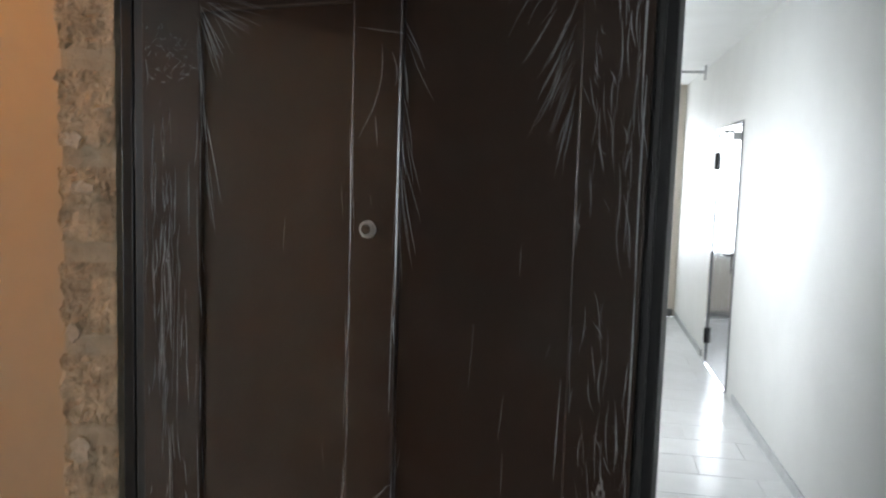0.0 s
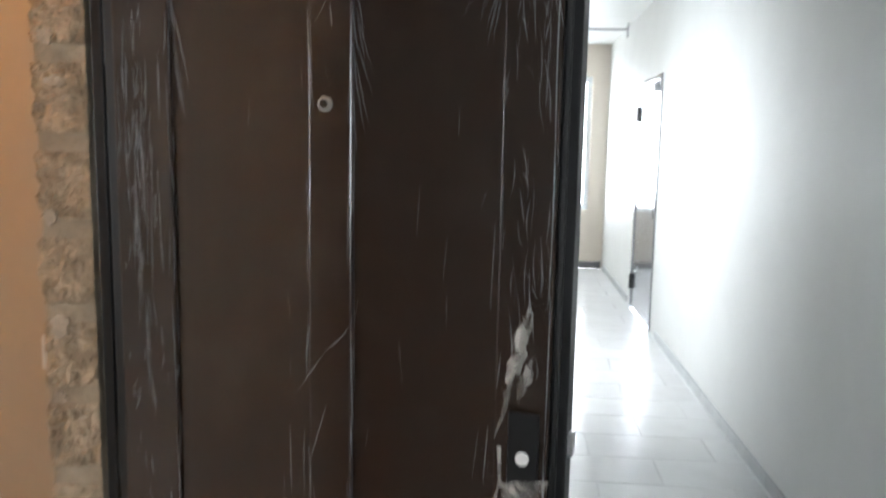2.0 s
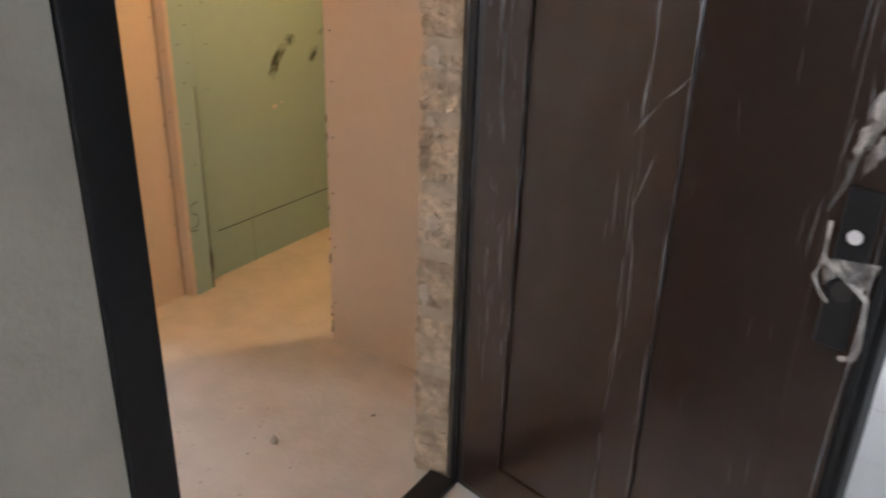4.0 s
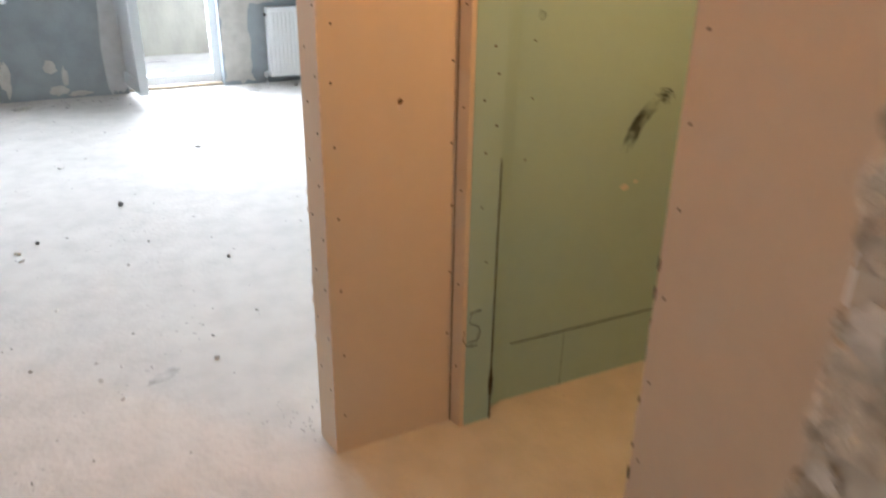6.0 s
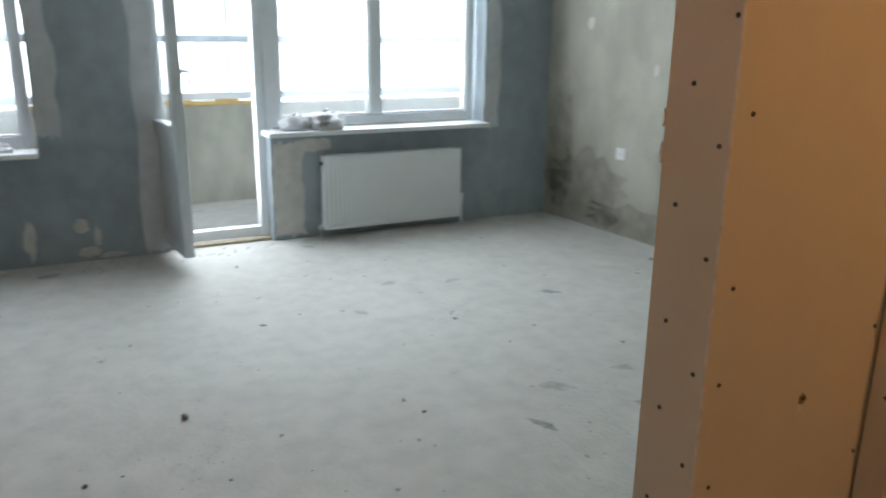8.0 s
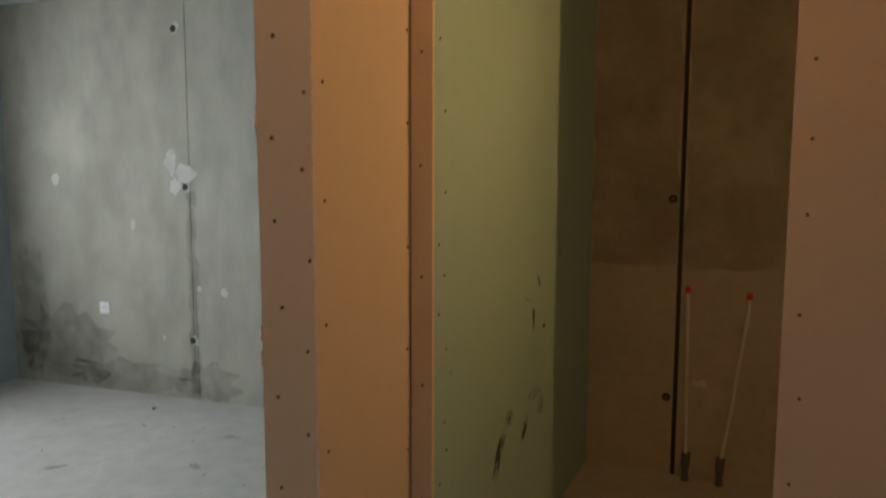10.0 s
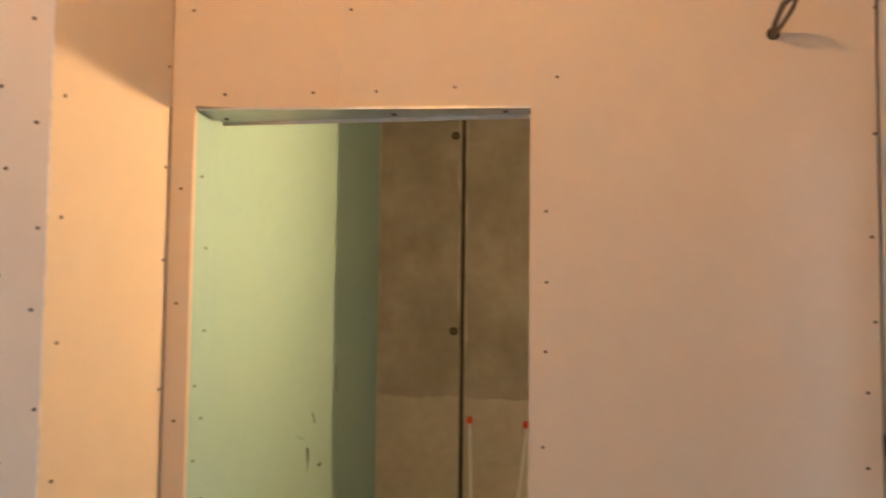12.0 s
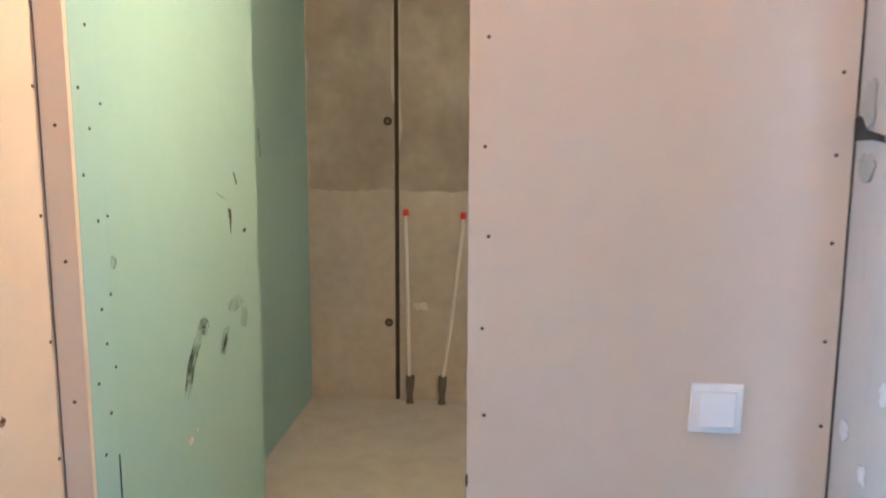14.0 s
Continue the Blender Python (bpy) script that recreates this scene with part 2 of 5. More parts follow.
def part(name, bm, mat, parent=None, label="", smooth=False):
    bmesh.ops.recalc_face_normals(bm, faces=bm.faces)
    me = bpy.data.meshes.new(name)
    bm.to_mesh(me)
    bm.free()
    me.materials.append(mat)
    if smooth:
        for p in me.polygons:
            p.use_smooth = True
    ob = new(name, me)
    if parent:
        ob.parent = parent
    if label:
        ob["label"] = label
    return ob


def block(bm, x0, x1, y0, y1, z0, z1, bevel=0.0):
    m = Matrix.LocRotScale(((x0 + x1) / 2, (y0 + y1) / 2, (z0 + z1) / 2), None, (abs(x1 - x0), abs(y1 - y0), abs(z1 - z0)))
    made = bmesh.ops.create_cube(bm, size=1, matrix=m)
    if bevel:
        edges = list({e for v in made["verts"] for e in v.link_edges})
        bmesh.ops.bevel(bm, geom=edges, offset=bevel, segments=2, affect="EDGES", profile=0.5)
    return bm


def boxes(*rows, bevel=0.0):
    bm = bmesh.new()
    for r in rows:
        block(bm, *r, bevel=bevel)
    return bm


def rod(bm, a, b, r, r2=None, sides=10):
    a, b = Vector(a), Vector(b)
    m = Matrix.Translation((a + b) / 2) @ (b - a).to_track_quat("Z", "Y").to_matrix().to_4x4()
    bmesh.ops.create_cone(bm, cap_ends=True, segments=sides, radius1=r, radius2=r if r2 is None else r2, depth=(b - a).length, matrix=m)
    return bm


def tube(points, r, sides=8):
    """A bent rod along points."""
    bm = bmesh.new()
    rings = []
    pts = [Vector(p) for p in points]
    for i, p in enumerate(pts):
        d = (pts[min(i + 1, len(pts) - 1)] - pts[max(i - 1, 0)]).normalized()
        q = d.to_track_quat("Z", "Y").to_matrix()
        rings.append([bm.verts.new(p + q @ Vector((r * math.cos(a), r * math.sin(a), 0))) for a in (2 * math.pi * k / sides for k in range(sides))])
    for u, v in zip(rings, rings[1:]):
        for k in range(sides):
            bm.faces.new((u[k], u[(k + 1) % sides], v[(k + 1) % sides], v[k]))
    bm.faces.new(rings[0][::-1])
    bm.faces.new(rings[-1])
    return bm


def prism(points, z0, z1):
    bm = bmesh.new()
    lo = [bm.verts.new((x, y, z0)) for x, y in points]
    hi = [bm.verts.new((x, y, z1)) for x, y in points]
    bm.faces.new(lo[::-1])
    bm.faces.new(hi)
    for i in range(len(points)):
        j = (i + 1) % len(points)
        bm.faces.new((lo[i], lo[j], hi[j], hi[i]))
    return bm


def slab_patch(outline, depth, m):
    """A flat patch with the given outline (u, v), of that depth, laid by the matrix m (its x, y along the surface)."""
    bm = bmesh.new()
    lo = [bm.verts.new(m @ Vector((u, v, 0))) for u, v in outline]
    hi = [bm.verts.new(m @ Vector((u, v, depth))) for u, v in outline]
    bm.faces.new(hi)
    for i in range(len(lo)):
        j = (i + 1) % len(lo)
        bm.faces.new((lo[i], lo[j], hi[j], hi[i]))
    return bm


def ragged(u0, u1, v0, v1, rough, seed, steps=9):
    """The outline of a rectangle with ragged edges."""
    rng = random.Random(seed)
    pts = []
    for k in range(steps):
        pts.append((u0 + (u1 - u0) * k / steps, v0 + rng.uniform(-rough, rough)))
    for k in range(steps):
        pts.append((u1 + rng.uniform(-rough, rough), v0 + (v1 - v0) * k / steps))
    for k in range(steps):
        pts.append((u1 - (u1 - u0) * k / steps, v1 + rng.uniform(-rough, rough)))
    for k in range(steps):
        pts.append((u0 + rng.uniform(-rough, rough), v1 - (v1 - v0) * k / steps))
    return pts


def splotch(u, v, a, b, seed, n=18, wild=0.35):
    rng = random.Random(seed)
    return [(u + a * (1 + rng.uniform(-wild, wild)) * math.cos(2 * math.pi * k / n), v + b * (1 + rng.uniform(-wild, wild)) * math.sin(2 * math.pi * k / n)) for k in range(n)]


NIB = Matrix.Translation((-0.966, 1.738, 0)) @ pose(0, 0, 0, 0, 0, 5.1) @ Matrix(((0, 0, -1, 0), (1, 0, 0, -1.738), (0, 1, 0, 0), (0, 0, 0, 1)))
# surfaces as matrices: u to the viewer's right, v up, w out of the wall
ON_BACK = Matrix(((1, 0, 0, 0), (0, 0, -1, 4.37), (0, 1, 0, 0), (0, 0, 0, 1)))
ON_GREEN = Matrix(((0, 0, 1, -2.28), (1, 0, 0, 0), (0, 1, 0, 0), (0, 0, 0, 1)))
ON_WINDOW = Matrix(((0, 0, 1, -6.85), (1, 0, 0, 0), (0, 1, 0, 0), (0, 0, 0, 1)))


def structure(name, bm, mat, label, category):
    return tagged(part(name, bm, mat), label, category, kind="structure")


def thing(name, label, category, at=(0, 0, 0), group=""):
    ob = new(name)
    ob.location = at
    return tagged(ob, label, category, group)


# ---- structure ----
H = 2.745
structure("floor", boxes((-7.05, -0.83, -2.2, 4.6, -0.2, 0)), SCREED, "dusty pale grey concrete screed floor of the flat", "floor")
structure("ceiling", boxes((-5.60, -4.47, -2.2, 4.6, H, H + 0.2), (-7.05, -5.615, -2.2, 4.6, H, H + 0.2), (-4.455, -0.83, -2.2, 4.6, H, H + 0.2), (-5.615, -4.455, -2.2, 4.6, H + 0.012, H + 0.19)), SLAB, "bare concrete slab ceiling with open joints", "ceiling")
structure("ceiling_corridor", boxes((-0.83, 1.4, -4.2, 9.9, 2.73, 2.93)), WHITE_WALL, "white painted corridor ceiling", "ceiling")
structure("wall_entrance", boxes((-0.97, -0.84, -4.2, 0.445, 0, H), (-0.93, -0.84, 0.445, 1.338, 2.0, H), (-0.91, -0.84, 1.7455, 4.37, 0, H)), CONCRETE, "bare concrete wall between flat and corridor", "wall")
structure("wall_hall_nib", prism([(-0.930, 1.340), (-0.84, 1.398), (-0.84, 1.745), (-0.966, 1.745)], 0, H), SKIM, "pale bare concrete beside the door opening", "wall")
# unseen opening at y 3.95 to 6.25, added for the side fill lamp
structure("wall_corridor_flat", boxes((-0.84, -0.825, -4.2, 0.428, 0, 2.73), (-0.84, -0.825, 0.428, 1.425, 2.003, 2.73), (-0.84, -0.825, 1.425, 3.95, 0, 2.73), (-0.84, -0.825, 3.95, 6.25, 0, 0.7), (-0.84, -0.825, 3.95, 6.25, 2.3, 2.73), (-0.84, -0.825, 6.25, 9.66, 0, 2.73)), DUSTY_GREY, "grey-beige plastered corridor side of the flat wall", "wall")
structure("wall_corridor_side", boxes((1.12, 1.3, -4.2, 6.24, 0, 2.73), (1.12, 1.3, 6.24, 7.32, 2.09, 2.73), (1.12, 1.3, 7.32, 9.9, 0, 2.73)), WHITE_WALL, "white painted corridor wall", "wall")
structure("wall_corridor_end", boxes((-0.83, -0.25, 9.66, 9.86, 0, 2.73), (-0.25, 0.92, 9.66, 9.86, 0, 0.73), (-0.25, 0.92, 9.66, 9.86, 2.35, 2.73), (0.92, 1.12, 9.66, 9.86, 0, 2.73)), CREAM_WALL, "cream corridor end wall around a bright window", "wall")
# unseen end wall, its opening added for the fill lamp
structure("wall_corridor_back", boxes((-0.83, -0.35, -4.4, -4.2, 0, 2.73), (0.75, 1.12, -4.4, -4.2, 0, 2.73), (-0.35, 0.75, -4.4, -4.2, 0, 0.8), (-0.35, 0.75, -4.4, -4.2, 2.2, 2.73)), WHITE_WALL, "unseen white corridor wall, opened for a fill lamp", "wall")
front = structure("wall_bath_front", prism([(-2.256, 1.69), (-1.93, 1.7527), (-0.9105, 1.7527), (-0.9105, 1.80), (-2.256, 1.80)], 2.0125, H), PINK, "pink plasterboard wall with dark screw heads", "wall")
part("plasterboard", boxes((-1.5715, -0.966, 1.74, 1.7525, 0, 2.012), (-1.5715, -0.966, 1.74, 1.7525, 2.012, H), (-1.9418, -1.5715, 1.74, 1.7525, 2.012, H)), PINK, front)
part("stud_wall", boxes((-1.569, -0.9105, 1.753, 1.80, 0, 2.0115)), PINK, front)
bm = prism([(-2.2575, 1.663), (-1.9422, 1.7396), (-1.9422, 1.7525), (-2.2575, 1.676)], 2.012, H)
strip = prism([(-2.2575, 1.663), (-2.215, 1.6733), (-2.2155, 1.686), (-2.2575, 1.676)], 0, 2.012)
for f in strip.faces:
    bm.faces.new([bm.verts.new(c.co) for c in f.verts])
strip.free()
part("plasterboard", bm, PINK, front)


def lean(z):
    """How far the partition's free end stands out of plumb."""
    return 0.002 - 0.003 * z


bm = prism([(-2.345, 1.298), (-2.25, 1.312), (-2.2585, 1.662), (-2.30, 1.70), (-2.30, 1.84), (-2.4, 1.84)], 0, H)
for k in range(1, 14):
    bmesh.ops.bisect_plane(bm, geom=bm.verts[:] + bm.edges[:] + bm.faces[:], plane_co=(0, 0, 0.2 * k), plane_no=(0, 0, 1))
for v in bm.verts:
    if v.co.y < 1.4:
        v.co.x += lean(v.co.z)


def face_x(y, z):
    """The partition's hall face."""
    return -2.25 - 0.0085 * (y - 1.312) / 0.35 + lean(z) * (1.662 - y) / 0.35


structure("wall_partition", bm, PINK, "end of a pink plasterboard partition wall", "wall")
structure("wall_bath_lining", prism([(-2.2575, 1.6875), (-2.2158, 1.6875), (-2.2190, 1.774), (-2.276, 1.806), (-2.276, 1.842)], 0, 2.0045), GREEN, "green plasterboard lining of the bathroom opening", "wall")
structure("wall_bath_side", prism([(-2.4, 1.843), (-2.28, 1.843), (-2.28, 2.785), (-2.54, 2.785), (-2.54, 4.37), (-2.65, 4.37), (-2.65, 2.685), (-2.4, 2.685)], 0, H), GREEN, "green moisture resistant plasterboard wall", "wall")
bath_back = structure("wall_bath_back", boxes((-2.65, -0.83, 4.395, 4.6, 0, H)), CONCRETE_BATH, "brownish bare concrete bathroom wall with an open joint", "wall")
part("cast_panel", boxes((-2.65, -2.092, 4.37, 4.3945, 0, H)), CONCRETE_BATH, bath_back)
part("cast_panel", boxes((-2.068, -0.83, 4.37, 4.3945, 0, H)), CONCRETE_BATH, bath_back)
structure("wall_room_side", prism([(-7.05, 4.17), (-5.258, 4.333), (-5.256, 4.338), (-5.254, 4.338), (-5.252, 4.334), (-4.2, 4.43), (-2.65, 4.43), (-2.65, 4.6), (-7.05, 4.6)], 0, H), CONCRETE, "stained bare cast concrete wall with a vertical joint", "wall")
structure("wall_room_near", boxes((-7.05, -0.98, -2.3, -2.2, 0, H)), CONCRETE, "bare concrete wall", "wall")
# made-up wall out of view, for warm bounce and the door's reflection
structure("wall_hall_near", boxes((-3.0, -0.975, -0.75, -0.65, 0, H)), PINK, "unseen pink hall wall, added for warm bounce and reflection", "wall")
X0, X1 = -7.05, -6.85
structure("wall_window", boxes((X0, X1, 3.60, 4.25, 0, H), (X0, X1, 1.93, 3.60, 0, 0.735), (X0, X1, 0.525, 1.22, 0, H), (X0, X1, -0.62, 0.525, 0, 0.685), (X0, X1, -2.2, -0.62, 0, H), (X0, X1, 1.22, 3.60, 2.35, H), (X0, X1, -0.62, 0.525, 2.35, H)), GREY, "dark grey primed outer wall with pale plaster patches", "wall")
structure("floor_balcony", boxes((-8.42, -7.05, -2.2, 4.6, -0.2, 0.0)), SCREED, "concrete balcony floor", "floor")
structure("wall_balcony", boxes((-8.42, -8.28, -2.2, 4.6, 0, 0.82)), CONCRETE, "grey plastered balcony parapet", "wall")
structure("ceiling_balcony", boxes((-8.42, -7.05, -2.2, 4.6, 2.6, 2.8)), SLAB, "concrete balcony ceiling", "ceiling")
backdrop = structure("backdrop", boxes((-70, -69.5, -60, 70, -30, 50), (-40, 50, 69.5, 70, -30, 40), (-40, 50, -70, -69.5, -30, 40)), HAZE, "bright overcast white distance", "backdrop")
rng = random.Random(4)
bm = bmesh.new()
for i in range(9):
    y = -30 + i * 8 + rng.uniform(-2, 2)
    block(bm, -69.4, -69.1, y, y + rng.uniform(4, 7), -30, rng.uniform(-6, 3))
structure("backdrop_houses", bm, FAR_HOUSE, "far houses, their haze put in as a pale glow", "backdrop")


# ---- entrance door ----


def build_entrance_door():
    door = thing("entrance_door", "dark brown steel entrance door in wrinkled plastic film, standing open", "door", (-0.79, 1.325, 0))
    door.rotation_euler = (0, 0, radians(-13))
    part("leaf", boxes((0, 0.866, 0.0, 0.06, 0.02, 1.975), bevel=0.004), DARK_STEEL, door, "black painted steel leaf edge")
    # inner panel: raised borders and stile round two sunk fields
    bm = bmesh.new()
    z0, z1 = 0.05, 1.94
    for u0, u1 in ((0.03, 0.15), (0.42, 0.50), (0.75, 0.84)):
        block(bm, u0, u1, -0.014, 0.0, z0, z1, bevel=0.004)
    for u0, u1 in ((0.145, 0.425), (0.495, 0.755)):
        block(bm, u0, u1, -0.0135, 0.0, 1.86, z1, bevel=0.004)
        block(bm, u0, u1, -0.0135, 0.0, z0, 0.16, bevel=0.004)
        block(bm, u0, u1, -0.005, 0.0, 0.14, 1.88, bevel=0.002)
    part("inner_panel", bm, LEAF, door, "dark brown laminate panel with two sunk fields")
    part("seal", boxes((0.842, 0.852, -0.007, 0.0, 0.05, 1.95), (0.03, 0.852, -0.0065, 0.0, 1.95, 1.96), bevel=0.002), BLACK, door, "black rubber seal")
    bm = rod(bmesh.new(), (0.453, -0.014, 1.54), (0.453, -0.019, 1.54), 0.0125, sides=24)
    bmesh.ops.create_cone(bm, cap_ends=True, segments=24, radius1=0.010, radius2=0.008, depth=0.004, matrix=pose(0.453, -0.0205, 1.54, 90, 0, 0))
    peep = part("peephole", bm, STEEL, door, "round silvery peephole")
    part("lens", rod(bmesh.new(), (0.453, -0.022, 1.54), (0.453, -0.0235, 1.54), 0.0075, sides=16), LENS, peep, "dark glass lens")
    lock = part("lock_plate", boxes((0.775, 0.825, -0.019, -0.014, 0.80, 1.06), bevel=0.003), DARK_STEEL, door, "dark lock plate with its hole still covered")
    part("keyhole", rod(bmesh.new(), (0.80, -0.019, 0.985), (0.80, -0.023, 0.985), 0.011, sides=16), SWITCH, lock, "pale round lock cylinder")
    part("spindle_hole", rod(bmesh.new(), (0.80, -0.019, 0.895), (0.80, -0.0205, 0.895), 0.017, sides=8), HOLE, lock)
    part("latch", boxes((0.864, 0.875, 0.012, 0.04, 0.985, 1.02), bevel=0.002), STEEL, door, "steel latch bolt")
    # film lying over borders and fields
    bm = bmesh.new()
    r = random.Random(11)
    nu, nz = 42, 60
    grid = []
    for i in range(nz + 1):
        z = 0.06 + (1.93 - 0.06) * i / nz
        row = []
        for k in range(nu + 1):
            u = 0.035 + (0.845 - 0.035) * k / nu
            sag = 0.0
            for a, b in ((0.15, 0.42), (0.50, 0.75)):
                if a < u < b and 0.16 < z < 1.86:
                    sag = 0.005 * min(1, 6 * min(u - a, b - u) / (b - a), 8 * min(z - 0.16, 1.86 - z))
            row.append(bm.verts.new((u, -0.0165 + sag + 0.001 * noise.noise((u * 30, z * 8, 2)), z)))
        grid.append(row)
    for i in range(nz):
        for k in range(nu):
            bm.faces.new((grid[i][k], grid[i][k + 1], grid[i + 1][k + 1], grid[i + 1][k]))
    part("film_sheet", bm, FILM_SHEET, door, "clear protective film", smooth=True)

    # folds of the film: fine raised threads in clusters, pale in place of glints
    bm = bmesh.new()

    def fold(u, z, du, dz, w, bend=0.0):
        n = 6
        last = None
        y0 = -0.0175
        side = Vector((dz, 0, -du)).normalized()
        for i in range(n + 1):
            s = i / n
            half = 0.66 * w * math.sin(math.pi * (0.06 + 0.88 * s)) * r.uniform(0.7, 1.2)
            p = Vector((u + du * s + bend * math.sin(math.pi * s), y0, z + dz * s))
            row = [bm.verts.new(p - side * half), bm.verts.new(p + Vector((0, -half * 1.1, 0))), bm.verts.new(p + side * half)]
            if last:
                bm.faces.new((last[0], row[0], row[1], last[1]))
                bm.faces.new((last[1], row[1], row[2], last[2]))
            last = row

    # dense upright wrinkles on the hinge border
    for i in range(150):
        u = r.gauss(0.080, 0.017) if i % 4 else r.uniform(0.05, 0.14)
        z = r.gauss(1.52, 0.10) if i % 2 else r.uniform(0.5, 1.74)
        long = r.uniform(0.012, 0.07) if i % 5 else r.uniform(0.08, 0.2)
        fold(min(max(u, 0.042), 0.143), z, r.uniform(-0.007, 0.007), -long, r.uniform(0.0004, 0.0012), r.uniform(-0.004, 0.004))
    # crumpled patch at its top, its glints put in as pale specks
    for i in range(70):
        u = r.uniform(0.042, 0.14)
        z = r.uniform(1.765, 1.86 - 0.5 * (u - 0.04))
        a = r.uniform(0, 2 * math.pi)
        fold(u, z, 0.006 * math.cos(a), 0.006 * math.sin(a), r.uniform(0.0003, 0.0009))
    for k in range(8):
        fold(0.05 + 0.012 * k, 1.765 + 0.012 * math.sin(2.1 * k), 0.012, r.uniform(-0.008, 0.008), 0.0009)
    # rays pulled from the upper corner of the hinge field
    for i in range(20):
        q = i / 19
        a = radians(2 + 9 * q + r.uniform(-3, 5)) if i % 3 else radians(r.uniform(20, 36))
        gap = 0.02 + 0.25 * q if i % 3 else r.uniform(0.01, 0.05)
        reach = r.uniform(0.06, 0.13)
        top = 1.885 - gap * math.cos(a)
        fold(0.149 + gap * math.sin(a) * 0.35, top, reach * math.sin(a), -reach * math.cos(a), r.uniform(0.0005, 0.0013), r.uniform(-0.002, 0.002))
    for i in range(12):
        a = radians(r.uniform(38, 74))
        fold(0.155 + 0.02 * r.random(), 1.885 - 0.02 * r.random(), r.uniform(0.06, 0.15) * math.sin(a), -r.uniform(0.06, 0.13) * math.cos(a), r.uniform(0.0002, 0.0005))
    # broken lines along the sunk fields' edges, pale like their glints
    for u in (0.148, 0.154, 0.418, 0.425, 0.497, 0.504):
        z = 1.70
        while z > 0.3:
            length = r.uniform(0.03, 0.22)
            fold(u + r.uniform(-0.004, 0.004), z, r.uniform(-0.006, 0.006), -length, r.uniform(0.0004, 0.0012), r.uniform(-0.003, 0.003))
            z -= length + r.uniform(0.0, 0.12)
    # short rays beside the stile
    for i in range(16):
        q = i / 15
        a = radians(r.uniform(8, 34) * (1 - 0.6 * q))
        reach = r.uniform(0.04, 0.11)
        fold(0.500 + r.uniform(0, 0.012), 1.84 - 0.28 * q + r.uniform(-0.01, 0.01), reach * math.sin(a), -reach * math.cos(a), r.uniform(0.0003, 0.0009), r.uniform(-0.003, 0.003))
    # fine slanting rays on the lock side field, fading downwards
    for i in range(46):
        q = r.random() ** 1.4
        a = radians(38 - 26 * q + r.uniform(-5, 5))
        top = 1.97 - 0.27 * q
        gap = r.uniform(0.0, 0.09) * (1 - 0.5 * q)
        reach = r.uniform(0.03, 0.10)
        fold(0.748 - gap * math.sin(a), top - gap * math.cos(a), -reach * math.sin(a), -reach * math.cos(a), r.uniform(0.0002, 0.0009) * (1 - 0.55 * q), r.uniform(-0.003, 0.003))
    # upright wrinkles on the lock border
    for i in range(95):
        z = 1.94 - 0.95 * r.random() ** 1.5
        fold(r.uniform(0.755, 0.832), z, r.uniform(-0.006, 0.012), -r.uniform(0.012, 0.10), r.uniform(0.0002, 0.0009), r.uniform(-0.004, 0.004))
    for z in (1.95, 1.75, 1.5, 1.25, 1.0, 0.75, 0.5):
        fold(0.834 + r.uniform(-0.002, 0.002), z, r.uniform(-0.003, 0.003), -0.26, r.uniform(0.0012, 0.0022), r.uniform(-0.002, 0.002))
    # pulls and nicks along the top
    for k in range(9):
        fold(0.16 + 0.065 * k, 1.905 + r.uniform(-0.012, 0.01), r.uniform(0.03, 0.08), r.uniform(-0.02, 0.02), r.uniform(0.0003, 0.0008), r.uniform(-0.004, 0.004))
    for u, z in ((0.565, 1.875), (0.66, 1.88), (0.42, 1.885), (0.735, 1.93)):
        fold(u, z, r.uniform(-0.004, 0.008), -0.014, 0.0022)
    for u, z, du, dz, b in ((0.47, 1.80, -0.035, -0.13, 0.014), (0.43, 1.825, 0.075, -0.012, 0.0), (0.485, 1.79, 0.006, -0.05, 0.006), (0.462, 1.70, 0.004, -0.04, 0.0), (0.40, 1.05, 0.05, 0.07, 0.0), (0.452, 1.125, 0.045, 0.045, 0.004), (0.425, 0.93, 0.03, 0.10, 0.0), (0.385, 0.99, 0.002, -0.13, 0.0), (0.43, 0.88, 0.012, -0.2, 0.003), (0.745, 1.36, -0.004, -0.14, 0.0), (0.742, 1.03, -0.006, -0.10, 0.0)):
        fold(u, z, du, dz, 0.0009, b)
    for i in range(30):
        fold(r.uniform(0.3, 0.74), r.uniform(0.2, 1.7), r.uniform(-0.01, 0.01), -r.uniform(0.03, 0.1), r.uniform(0.0002, 0.0004))
    tagged(part("film_folds", bm, CREASE_GLINT, door, "creases in the film, coloured pale as their glints"), kind="stuff")
    # film torn away round the lock
    bm = bmesh.new()
    for k, (u, z, a, b) in enumerate(((0.79, 1.155, 0.020, 0.045), (0.797, 1.20, 0.009, 0.035), (0.776, 1.10, 0.009, 0.06), (0.80, 1.11, 0.014, 0.03))):
        v = [bm.verts.new((u + x * 0.7 + 0.25 * y, -0.020 - 0.0006 * k - 0.004 * math.sin(70 * x + 40 * y), z + y)) for x, y in splotch(0, 0, a, b, 30 + k, n=22, wild=0.55)]
        hub = bm.verts.new((u, -0.026 - 0.0006 * k, z))
        for q in range(len(v)):
            bm.faces.new((v[q], v[(q + 1) % len(v)], hub))
    part("torn_film", bm, TORN, door, "torn crumpled film above the lock")
    part("film_rim", tube([(0.762, -0.021, 1.0), (0.765, -0.022, 0.94), (0.757, -0.024, 0.91), (0.772, -0.026, 0.885), (0.785, -0.024, 0.875)], 0.0035), TORN, door)
